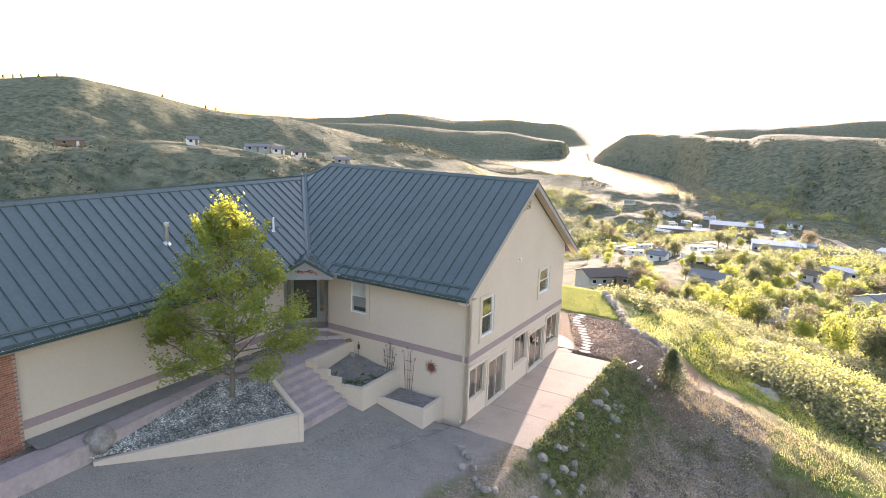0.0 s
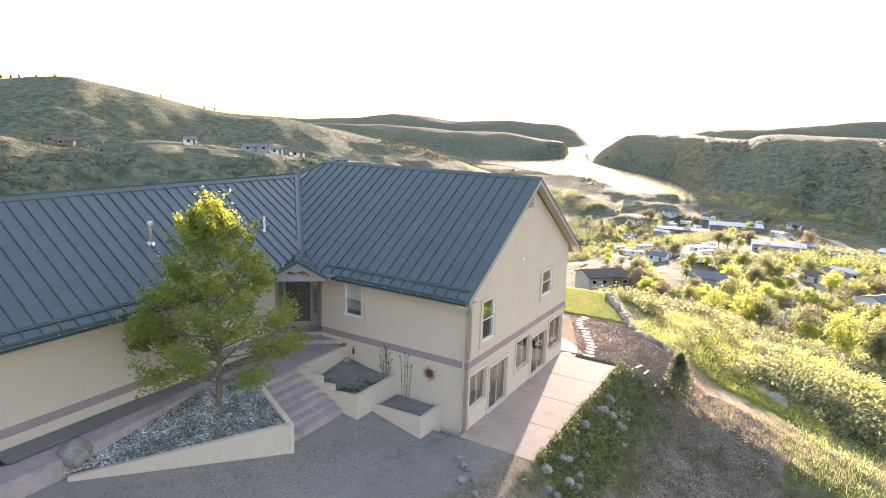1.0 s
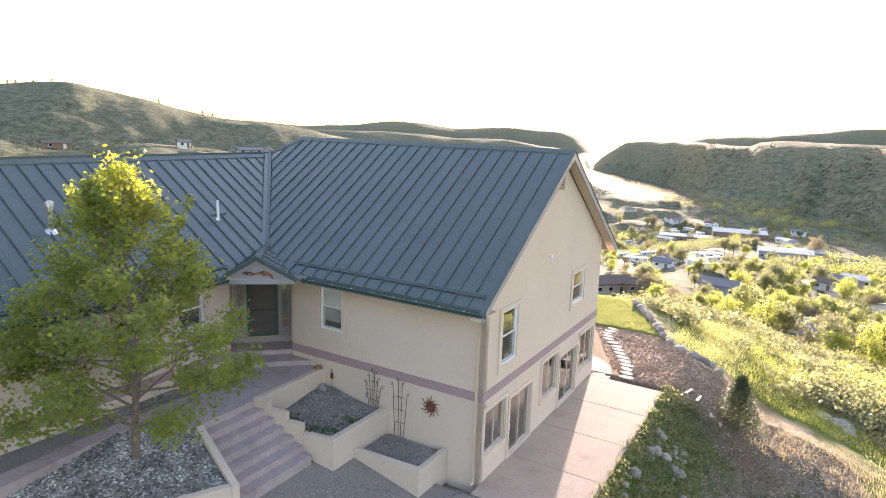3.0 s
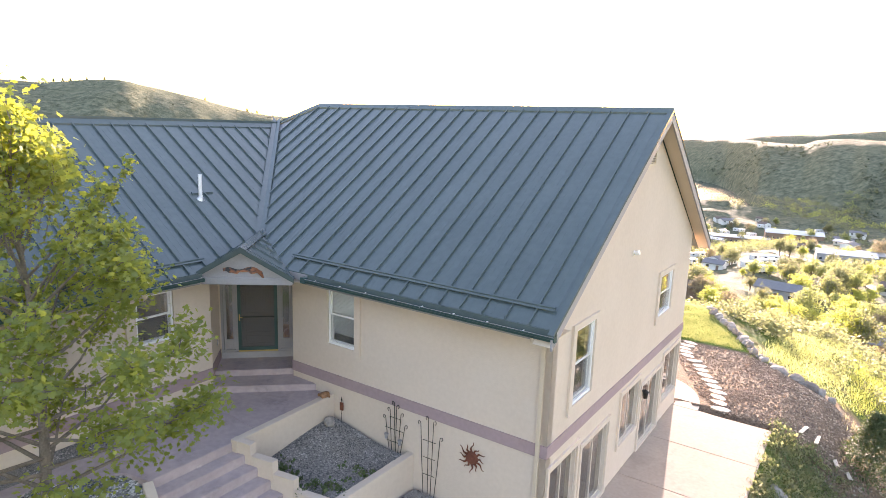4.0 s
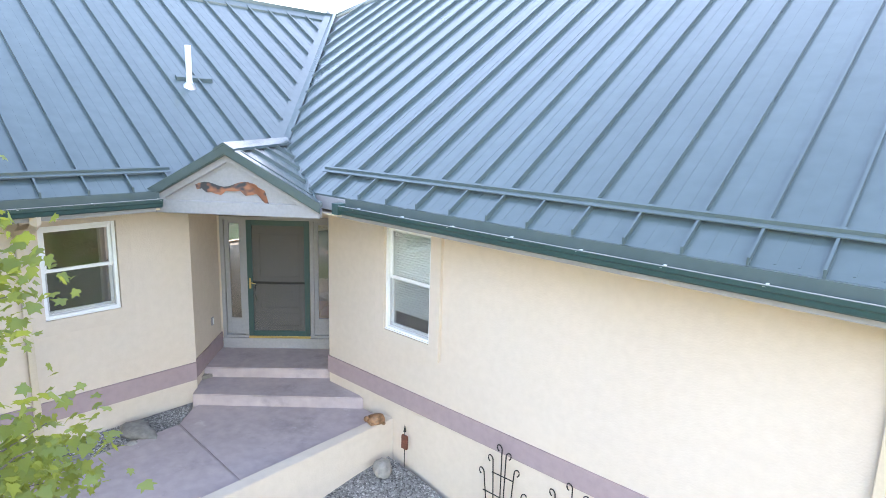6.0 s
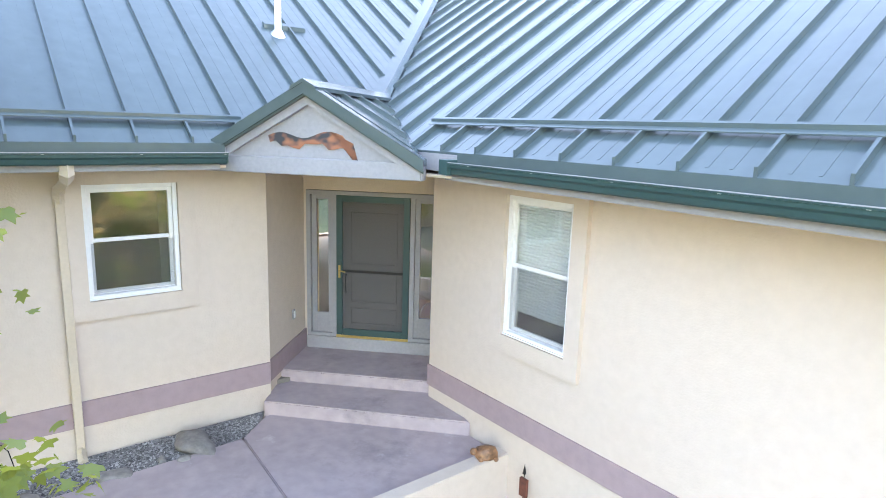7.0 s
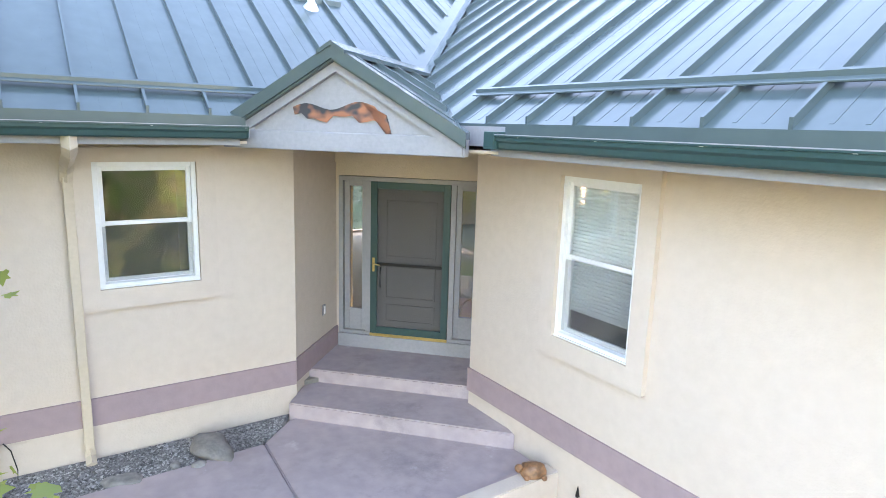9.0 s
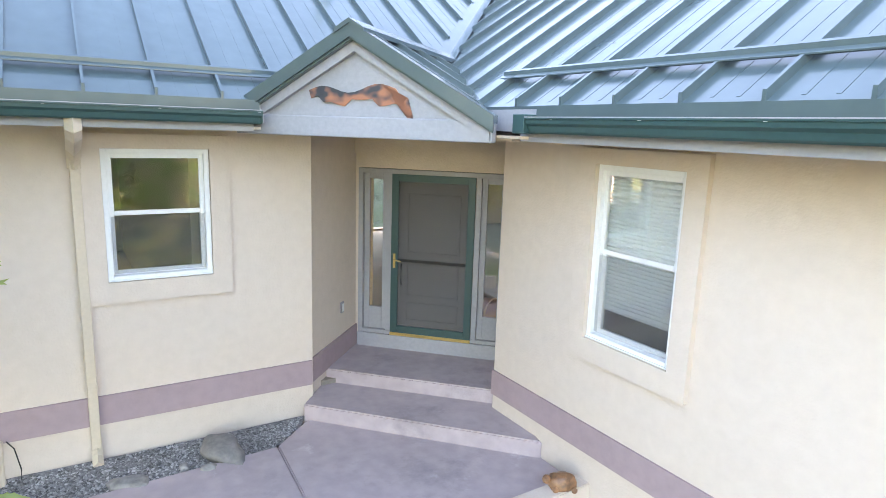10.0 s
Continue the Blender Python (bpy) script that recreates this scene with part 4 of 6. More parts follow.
# ---- windows and doors ----
def rect_ring(x0, x1, z0, z1, w, y0, y1, bottom=None):
    """A frame of four boards round an opening."""
    b = w if bottom is None else bottom
    bm = bmesh.new()
    box(bm, x0, x0 + w, y0, y1, z0, z1, 0.004)
    box(bm, x1 - w, x1, y0, y1, z0, z1, 0.004)
    box(bm, x0 + w, x1 - w, y0, y1, z0, z0 + b, 0.004)
    box(bm, x0 + w, x1 - w, y0, y1, z1 - w, z1, 0.004)
    return bm


def sash(parent, x0, x1, z0, z1, y, w=0.045, mat=None):
    s = part("sash", rect_ring(x0, x1, z0, z1, w, y, y + 0.035), mat or white_vinyl, parent)
    p = part("pane", a_box(x0 + w - 0.005, x1 - w + 0.005, y + 0.014, y + 0.02, z0 + w - 0.005, z1 - w + 0.005), glass, s)
    p.visible_shadow = False
    return s


def surround(parent, x0, x1, z0, z1, w=0.19, low=0.21):
    bm = wall_mesh(x1 - x0 + 2 * w, z0 - low, z1 + 0.14, 0.06, [(w, x1 - x0 + w, z0, z1)], m=pose(x0 - w, -0.057, 0))
    part("surround", bm, stucco, parent)


def window(name, m, x0, x1, z0, z1, kind, label, inside=None):
    """A vinyl window in a wall's opening; kind: hung (two sashes one over the other) or sliding."""
    w = part(name, rect_ring(x0 + 0.002, x1 - 0.002, z0 + 0.002, z1 - 0.002, 0.05, -0.012, 0.12), white_vinyl if kind == "hung" else almond_vinyl, m=m)
    tagged(w, label, "window", kind="structure")
    i0, i1, k0, k1 = x0 + 0.05, x1 - 0.05, z0 + 0.05, z1 - 0.05
    if kind == "hung":
        mid = (k0 + k1) / 2 + 0.02
        sash(w, i0, i1, mid - 0.02, k1, 0.03)
        sash(w, i0, i1, k0, mid + 0.02, 0.07)
        part("screen", a_box(i0 + 0.01, i1 - 0.01, 0.022, 0.026, k0 + 0.02, mid - 0.03), mesh_m, w)
    else:
        mid = (i0 + i1) / 2
        sash(w, i0, mid + 0.03, k0, k1, 0.03, 0.05, almond_vinyl)
        sash(w, mid - 0.03, i1, k0, k1, 0.07, 0.05, almond_vinyl)
    surround(w, x0, x1, z0, z1) if kind == "hung" else surround(w, x0, x1, z0, z1, 0.1, min(0.1, z0))
    part("window_sill", a_box(x0 + 0.003, x1 - 0.003, -0.03, 0.01, z0 + 0.003, z0 + 0.018, 0.004), white_vinyl if kind == "hung" else almond_vinyl, w)
    if inside == "blind":
        bm = bmesh.new()
        n, low_ = 70, z0 + 0.3
        rows = [[bm.verts.new((xx, 0.14 + (0.012 if k % 2 else -0.012), k1 - (k1 - low_) * k / n)) for xx in (i0 - 0.03, i1 + 0.03)] for k in range(n + 1)]
        for a, b in zip(rows, rows[1:]):
            bm.faces.new((a[0], a[1], b[1], b[0]))
        part("pleated_shade", bm, blind_m, w, "white pleated shade")
        part("shade_rail", a_box(i0 - 0.03, i1 + 0.03, 0.125, 0.16, low_ - 0.03, low_, 0.004), white_vinyl, w)
    elif inside == "curtain":
        bm = bmesh.new()
        for a, b in ((i0, i0 + (i1 - i0) * 0.42), (i1 - (i1 - i0) * 0.3, i1)):
            N = 24
            row0 = [bm.verts.new((a + (b - a) * k / N, 0.24 + 0.03 * math.sin(k * 1.9), z0 + 0.02)) for k in range(N + 1)]
            row1 = [bm.verts.new((a + (b - a) * k / N, 0.24 + 0.025 * math.sin(k * 1.9 + 0.4), z1)) for k in range(N + 1)]
            for k in range(N):
                bm.faces.new((row0[k], row0[k + 1], row1[k + 1], row1[k]))
        part("curtain", bm, curtain_m, w)
    return w


mesh_m, mn, ml, mb = node_mat("insect_screen")
mb.inputs["Base Color"].default_value = rgb((0.12, 0.125, 0.13))
mb.inputs["Roughness"].default_value, mb.inputs["Alpha"].default_value = 0.8, 0.16

FRONT = HM @ pose(0, FY, 0)
window("window_1", FRONT, *FRONT_WIN, "hung", "white double-hung window with lowered pleated shade", "blind")
window("window_2", HM @ WING, WING_WIN[0] + 13.3, WING_WIN[1] + 13.3, WING_WIN[2], WING_WIN[3], "hung", "white double-hung window with insect screen")
for k, (h, kd, ins, lb) in enumerate(zip(GABLE_WINS, ("hung", "hung", "slide", "slide", "slide"), (None, None, "curtain", "curtain", "curtain"),
        ("white double-hung window in the gable wall", "small white double-hung window in the gable wall", "almond-framed sliding window over the patio", "almond-framed sliding window over the patio", "almond-framed sliding window over the patio"))):
    window("window_%d" % (k + 3), HM @ GABLE, *h, kd, lb, ins)
for k, h in enumerate(GABLE_DOORS):
    d = window("door_%d" % (k + 2), HM @ GABLE, *h, "slide", "sliding glass patio door in almond frame", "curtain")
    d["category"] = "door"
    part("handle", a_box(h[0] + 0.13, h[0] + 0.155, -0.005, 0.03, 0.95, 1.2, 0.005), white_vinyl, d)

# front door with storm door and sidelights, in the entry frame
EN = HM @ D45 @ pose(S0, QD, 0)
W = S1 - S0
door = part("door_1", rect_ring(0.045, W - 0.035, 2.945, 5.235, 0.065, -0.03, 0.14, 0.05), grey_trim, m=EN)
tagged(door, "dark green storm door between grey sidelights", "door", kind="structure")
DX0, DX1 = 0.52, 1.66
part("threshold", a_box(0.045, W - 0.04, -0.06, 0.05, 2.74, 2.944, 0.005), grey_trim, door)
for x_ in (DX0 - 0.07, DX1):
    part("mullion", a_box(x_, x_ + 0.07, -0.02, 0.12, 2.99, 5.17), grey_trim, door)
for a, b in ((0.115, DX0 - 0.07), (DX1 + 0.07, W - 0.105)):
    sl = part("sidelight", rect_ring(a, b, 2.99, 5.17, 0.075, 0.03, 0.08, 0.32), grey_trim, door)
    p = part("pane", a_box(a + 0.07, b - 0.07, 0.05, 0.056, 3.3, 5.1), glass, sl)
    p.visible_shadow = False
storm = part("storm_door", rect_ring(DX0 + 0.004, DX1 - 0.004, 2.985, 5.175, 0.095, -0.045, -0.005, 0.1), green_paint, door, "dark green painted storm door")
part("door_leaf", a_box(DX0 + 0.05, DX1 - 0.05, 0.02, 0.06, 2.99, 5.17), screen_m, storm)
for z0_, z1_ in ((3.15, 3.42), (3.5, 3.98), (4.1, 4.92)):
    part("raised_panel", rect_ring(DX0 + 0.2, DX1 - 0.2, z0_, z1_, 0.03, 0.008, 0.022), screen_m, storm)
part("screen", a_box(DX0 + 0.08, DX1 - 0.08, -0.022, -0.019, 3.07, 5.09), mesh_m, storm)
part("mid_rail", a_box(DX0 + 0.09, DX1 - 0.09, -0.034, -0.015, 3.99, 4.03, 0.004), iron, storm)
part("kick_strip", a_box(DX0 + 0.0, DX1 - 0.0, -0.05, -0.0, 2.93, 2.984, 0.004), brass, storm)
hp = part("handle_plate", a_box(DX0 + 0.035, DX0 + 0.07, -0.055, -0.044, 3.9, 4.1, 0.004), brass, storm)
bm = bmesh.new()
tube(bm, [(DX0 + 0.052, -0.05, 4.02), (DX0 + 0.052, -0.09, 4.02), (DX0 + 0.09, -0.1, 4.02), (DX0 + 0.16, -0.098, 4.005)], 0.01)
part("lever", bm, brass, hp)
bm = bmesh.new()
tube(bm, [(DX0 + 0.14, 0.015, 3.95), (DX0 + 0.14, -0.01, 3.93), (DX0 + 0.14, -0.012, 3.7), (DX0 + 0.14, 0.01, 3.66)], 0.012)
part("inner_grip", bm, iron, storm)

# hall behind the sidelights: pale wall, wooden floor, and a wicker basket
wood_floor = surface("wood_floor", (0.4, 0.22, 0.1), (0.28, 0.15, 0.07), 0.5, big=3, bump=0.05)
pale_wall = surface("pale_wall", (0.75, 0.66, 0.45), None, 0.9, bump=0.02)
structure(part("floor_hall", a_box(0.0, W, 0.2, 3.0, 2.745, 2.76), wood_floor, m=EN), "wooden hall floor behind the door", "floor")
structure(part("wall_hall", a_box(-0.15, -0.02, 0.2, 0.75, 2.76, 5.6), pale_wall, m=EN), "pale yellow wall inside the hall", "wall")

tan_wicker = surface("wicker", (0.55, 0.38, 0.2), (0.32, 0.2, 0.1), 0.8, big=9, fine=60, bump=0.8, bump_scale=70, dist=0.01)
basket = part("basket", prism([(0.17 * math.cos(a), 0.13 * math.sin(a)) for a in np.linspace(0, math.tau, 16, endpoint=False)], 0.0, 0.3), tan_wicker, m=EN @ pose(W - 0.24, 0.42, 2.93))
tagged(basket, "tan wicker basket with a hoop handle indoors", "basket")
bm = bmesh.new(); tube(bm, [(0.16 * math.cos(a), 0, 0.29 + 0.26 * math.sin(a)) for a in np.linspace(0, math.pi, 12)], 0.012, sides=6)
part("handle", bm, tan_wicker, basket)
stand = part("low_bench", a_box(W - 0.5, W - 0.02, 0.22, 0.7, 2.86, 2.925, 0.008), wood_floor, m=EN)
tagged(stand, "low reddish wooden bench inside the door", "bench")
for x_, y_ in ((W - 0.46, 0.26), (W - 0.06, 0.26), (W - 0.46, 0.66), (W - 0.06, 0.66)):
    part("leg", a_box(x_ - 0.02, x_ + 0.02, y_ - 0.02, y_ + 0.02, 2.762, 2.86), wood_floor, stand)

# outlet, porch light, gable vent, wall lamp, metal art
o = part("outlet_box", a_box(-0.045, 0.045, -0.02, 0.0, -0.075, 0.075, 0.008), grey_trim, m=HM @ D45 @ pose(S0 + 0.005, 6.15, 3.42) @ ROT90)
tagged(o, "small grey electric box with white cover on stucco", "outlet")
part("cover", a_box(-0.025, 0.025, -0.032, -0.02, -0.055, 0.055, 0.006), white_vinyl, o)
v = part("gable_vent", rect_ring(5.22, 5.98, 8.85, 9.42, 0.06, -0.04, 0.0), beige_metal, m=HM @ GABLE @ pose(-0.05, 0, 0))
tagged(v, "beige louvred attic vent in the gable", "vent")
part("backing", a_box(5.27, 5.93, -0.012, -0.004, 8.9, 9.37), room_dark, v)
for k in range(7):
    zc = 8.94 + k * 0.065
    part("slat", a_box(5.27, 5.93, -0.035, -0.006, zc - 0.004, zc + 0.004, m=pose(0, -0.02, zc, 30) @ pose(0, 0.02, -zc)), beige_metal, v)
lamp = part("floodlight", a_box(-0.05, 0.05, -0.03, 0.0, -0.07, 0.07, 0.01), white_vinyl, m=HM @ GABLE @ pose(4.75, 0, 6.58))
tagged(lamp, "small white floodlight on the gable wall", "lamp")
bm = bmesh.new(); bmesh.ops.create_cone(bm, cap_ends=True, segments=14, radius1=0.045, radius2=0.065, depth=0.12, matrix=pose(0, -0.1, 0.02, 70))
part("head", bm, white_vinyl, lamp)
pl = part("porch_lantern", a_box(-0.06, 0.06, -0.03, 0.0, -0.09, 0.09, 0.01), iron, m=HM @ GABLE @ pose(6.68, 0, 1.95))
tagged(pl, "black iron wall lantern beside the patio door", "lantern")
bm = bmesh.new(); tube(bm, [(0, -0.02, 0.04), (0, -0.1, 0.12), (0, -0.17, 0.09)], 0.012)
part("arm", bm, iron, pl)
bm = bmesh.new(); bmesh.ops.create_cone(bm, cap_ends=True, segments=6, radius1=0.06, radius2=0.09, depth=0.2, matrix=pose(0, -0.17, -0.04))
bmesh.ops.create_cone(bm, cap_ends=True, segments=6, radius1=0.11, radius2=0.02, depth=0.08, matrix=pose(0, -0.17, 0.1))
part("housing", bm, iron, pl)


def flat_art(outline, t):
    bm = bmesh.new()
    a = [bm.verts.new((x_, 0, z_)) for x_, z_ in outline]
    f = bm.faces.new(a)
    r = bmesh.ops.extrude_face_region(bm, geom=[f])
    bmesh.ops.translate(bm, vec=(0, -t, 0), verts=[e for e in r["geom"] if isinstance(e, bmesh.types.BMVert)])
    bmesh.ops.recalc_face_normals(bm, faces=bm.faces)
    return bm


copper_m, cn_, cl_, cb_ = node_mat("burnt_copper")
c_tc, c_nz, c_rp = cn_.new("ShaderNodeTexCoord"), cn_.new("ShaderNodeTexNoise"), cn_.new("ShaderNodeValToRGB")
c_nz.inputs["Scale"].default_value, c_nz.inputs["Detail"].default_value = 4.0, 2
c_rp.color_ramp.elements[0].position, c_rp.color_ramp.elements[1].position = 0.45, 0.56
c_rp.color_ramp.elements[0].color, c_rp.color_ramp.elements[1].color = rgb((0.06, 0.06, 0.07)), rgb((0.4, 0.17, 0.1))
cl_.new(c_tc.outputs["Object"], c_nz.inputs["Vector"]); cl_.new(c_nz.outputs[0], c_rp.inputs[0]); cl_.new(c_rp.outputs[0], cb_.inputs["Base Color"])
cb_.inputs["Metallic"].default_value, cb_.inputs["Roughness"].default_value = 0.4, 0.5
top_ = [(-0.52 + 1.04 * k / 16, 0.05 + 0.05 * math.sin(k * 0.75) + 0.06 * (k / 16) - (0.2 if k == 16 else 0) - 0.10 * max(0, k - 13)) for k in range(17)]
bot_ = [(-0.5 + 0.94 * k / 14, -0.09 + 0.045 * math.sin(k * 0.9 + 1) + 0.03 * math.sin(k * 2.3)) for k in range(14, -1, -1)]
art = part("metal_wall_art", flat_art(top_ + bot_, 0.012), copper_m, m=HM @ PORCH @ pose(-6.48, PQ + 0.055, 6.05) @ Matrix.Diagonal((1, 1, 0.68, 1)))
tagged(art, "long ragged piece of burnt copper on the gable", "wall art")

sun_m = HM @ pose(-1.69, FY - 0.02, 2.15)
disc = bmesh.new(); bmesh.ops.create_cone(disc, cap_ends=True, segments=28, radius1=0.17, radius2=0.13, depth=0.05, matrix=pose(0, -0.02, 0, 90))
art2 = part("sun_wall_art", disc, rust, m=sun_m)
tagged(art2, "rusty iron sun with wavy rays on stucco", "wall art")
for k in range(12):
    a = k * math.tau / 12
    ln = 0.24 if k % 2 else 0.17
    L_, R_ = [], []
    for q in range(9):
        t = q / 8
        rr_, off = 0.16 + ln * t, 0.035 * math.sin(t * 5.5)
        wd = 0.026 * (1 - t) + 0.004
        for lst, sg in ((L_, 1), (R_, -1)):
            lst.append((rr_ * math.cos(a) - (off + sg * wd) * math.sin(a), rr_ * math.sin(a) + (off + sg * wd) * math.cos(a)))
    part("ray", flat_art(L_ + R_[::-1], 0.008), rust, art2)


def curl(x_, z_, sgn, r=0.05):
    """A scroll that ends a rod at (x_, z_)."""
    return [(x_ + sgn * (r - (r - 0.012 * k / 10 * 3) * math.cos(k * 0.5)), 0, z_ + (r - 0.01 * k / 10) * math.sin(k * 0.5)) for k in range(11)]


def trellis(m, rods, bars, label, base):
    tr = empty("trellis", m, label, "trellis", "trellises on the house wall")
    for x_, z_, sgn in rods:
        bm = bmesh.new(); tube(bm, [(x_ * 0.55, 0, base), (x_ * 0.8, 0, base + (z_ - base) * 0.5), (x_, 0, z_)] + curl(x_, z_, sgn), 0.008, sides=6)
        part("rod", bm, iron, tr)
    for x0, x1, z_ in bars:
        bm = bmesh.new(); tube(bm, [(x0, -0.008, z_), (x1, -0.008, z_ + 0.01)], 0.007, sides=6)
        part("bar", bm, iron, tr)
    return tr


t1 = trellis(HM @ pose(-3.95, FY - 0.08, 1.5), [(-0.02, 1.36, -1), (0.05, 1.3, 1), (-0.16, 1.16, -1), (0.19, 1.12, 1), (-0.3, 0.92, -1), (0.32, 0.84, 1)], [(-0.16, 0.18, 0.98), (-0.3, 0.3, 0.66), (-0.25, 0.27, 0.32)], "black iron trellis with scrolls and metal flowers", 0.0)
for x_, z_ in ((-0.24, 0.45), (0.2, 0.4)):
    bm = bmesh.new(); bmesh.ops.create_cone(bm, cap_ends=True, segments=10, radius1=0.025, radius2=0.06, depth=0.1, matrix=pose(x_, -0.04, z_))
    bmesh.ops.create_uvsphere(bm, u_segments=10, v_segments=6, radius=0.045, matrix=pose(x_, -0.04, z_ - 0.05))
    part("flower", bm, grey_trim, t1)
trellis(HM @ pose(-2.86, FY - 0.08, 0.7), [(-0.05, 2.08, -1), (0.1, 2.02, 1), (-0.28, 1.9, -1), (0.3, 1.66, 1)], [(-0.2, 0.2, 1.5), (-0.18, 0.18, 1.05), (-0.16, 0.17, 0.6)], "tall black iron trellis with scrolls", 0.0)

st = empty("garden_stake", HM @ pose(-5.75, FY - 0.12, 1.8), "thin iron garden stake with small dark plate", "garden stake")
bm = bmesh.new(); tube(bm, [(0, 0, 0), (0, 0, 0.72)], 0.006, sides=6)
part("rod", bm, iron, st)
part("plate", a_box(-0.055, 0.055, -0.02, 0.02, 0.36, 0.58, 0.006), rust, st)
bm = bmesh.new(); bmesh.ops.create_cone(bm, cap_ends=True, segments=8, radius1=0.022, radius2=0.0, depth=0.12, matrix=pose(0, 0, 0.7))
part("finial", bm, iron, st)


def blob(rx, ry, rz, seed, sub=3, rough=0.22):
    """An irregular stone-like body resting on z 0."""
    bm = bmesh.new()
    bmesh.ops.create_icosphere(bm, subdivisions=sub, radius=1.0)
    for v_ in bm.verts:
        n1 = noise.noise(v_.co * 1.3 + Vector((seed, 0, 0))) * rough * 1.6 + noise.noise(v_.co * 3.1 + Vector((0, seed, 0))) * rough * 0.6
        v_.co *= 1 + n1
        v_.co = Vector((v_.co.x * rx, v_.co.y * ry, v_.co.z * rz + rz * 0.62))
    for f in bm.faces:
        f.smooth = sub > 2
    return bm


fig = blob(0.1, 0.14, 0.09, 3.3)
for dx_, dy_, dz_, rr_ in ((0, -0.15, 0.08, 0.045), (0.09, -0.08, 0.02, 0.03), (-0.09, -0.08, 0.02, 0.03), (0.09, 0.1, 0.02, 0.03), (-0.09, 0.1, 0.02, 0.03)):
    bmesh.ops.create_uvsphere(fig, u_segments=10, v_segments=6, radius=rr_, matrix=pose(dx_, dy_, dz_))
tagged(part("turtle_figurine", fig, surface("figurine_glaze", (0.34, 0.17, 0.08), (0.12, 0.06, 0.03), 0.4, big=9, bump=0.6, bump_scale=18, dist=0.02), m=HM @ pose(-6.22, -0.18, 2.47, 0, 0, -30)), "brown mottled garden turtle figurine on planter wall", "figurine")

# ---- roof pipes ----
def pipe_at(x_, y_, h, r, mat, label, capped):
    z_ = z_wing(x_, y_)
    p = empty("vent_pipe", HM @ pose(x_, y_, z_ - 0.02), label, "pipe")
    bm = bmesh.new(); bmesh.ops.create_cone(bm, cap_ends=True, segments=20, radius1=r, radius2=r, depth=h, matrix=pose(0, 0, h / 2))
    part("pipe", bm, mat, p)
    bm = bmesh.new(); bmesh.ops.create_cone(bm, cap_ends=True, segments=20, radius1=r * 2.4, radius2=r * 1.1, depth=0.09, matrix=pose(0, 0, 0.06) @ pose(0, 0, 0, 0, math.degrees(math.atan(SL)) * 0.8, 0))
    part("boot", bm, galv, p)
    if capped:
        bm = bmesh.new(); bmesh.ops.create_cone(bm, cap_ends=True, segments=20, radius1=r * 1.75, radius2=r * 1.6, depth=0.13, matrix=pose(0, 0, h + 0.03))
        bmesh.ops.create_cone(bm, cap_ends=True, segments=20, radius1=r * 1.75, radius2=r * 0.3, depth=0.05, matrix=pose(0, 0, h + 0.12))
        part("cap", bm, galv, p)
    return p


galv = surface("galvanised", (0.6, 0.6, 0.6), None, 0.35, 0.9, bump=0.03)
pipe_at(-10.4, -0.85, 0.72, 0.05, white_vinyl, "white plastic vent pipe on the metal roof", False)
pipe_at(-10.72, -6.45, 0.78, 0.075, galv, "galvanised vent pipe with cap on the roof", True)
cr = part("roof_cricket", slab([(-10.62, -1.0), (-10.55, -1.0), (-10.55, -0.35), (-10.62, -0.35)], z_wing, 0.0, 0.07), roof_paint, m=HM)
tagged(cr, "short raised snow diverter above a vent pipe", "roof diverter")

# ---- stones, steps of the path, timber ----
def rock(x_, y_, rx, ry, rz, seed, label, name="boulder", group="", z_=None, mat=None, sub=3):
    w = HM @ Vector((x_, y_, 0))
    zz = float(height(np.float64(w.x), np.float64(w.y))) if z_ is None else z_
    ob = part(name, blob(rx, ry, rz, seed, sub), mat or rock_m, m=Matrix.Translation((w.x, w.y, zz - rz * 0.25)) @ pose(0, 0, 0, 0, 0, seed * 77))
    return tagged(ob, label, "stone", group)


rock(-7.3, -11.75, 0.5, 0.42, 0.42, 1.1, "large rounded grey boulder at the gravel bed", z_=2.1)
rock(-8.5, -2.8, 0.34, 0.19, 0.13, 2.2, "flat grey stone on the gravel strip", "stone", z_=2.36)
rock(-8.35, -3.7, 0.2, 0.13, 0.04, 2.9, "flat grey stone on the gravel strip", "stone", z_=2.37)
rock(-8.2, -4.6, 0.3, 0.2, 0.03, 3.9, "flat grey stone on the gravel strip", "stone", z_=2.37)
rock(-8.4, -3.2, 0.06, 0.05, 0.04, 4.4, "small pale stone on the gravel strip", "stone", z_=2.37)
rock(-8.25, -3.0, 0.09, 0.06, 0.05, 5.4, "small pale stone on the gravel strip", "stone", z_=2.37)
rock(-5.9, -0.35, 0.2, 0.14, 0.13, 6.1, "smooth grey stone in the planter", "stone", z_=1.86)
rnd = random.Random(5)
for k in range(46):
    f = rnd.random()
    y_ = -2.6 + 11 * f
    x_ = 3.9 + abs(rnd.gauss(0, 0.9)) + (0.5 if f < 0.1 else 0)
    s_ = rnd.uniform(0.1, 0.26)
    rock(x_, y_, s_, s_ * rnd.uniform(0.7, 1), s_ * 0.7, k + 10.3, "weathered field stone on the weedy bank", "field_stone", "stones on the bank", sub=2)
for k in range(9):
    rock(1.0 + 0.33 * k + rnd.uniform(-0.15, 0.15), -2.2 - 0.25 * k + rnd.uniform(-0.4, 0.5), rnd.uniform(0.12, 0.24), rnd.uniform(0.1, 0.18), 0.13, k + 70.1, "pale round stone at the edge of the gravel yard", "field_stone", "stones at the yard edge", mat=None, sub=2)
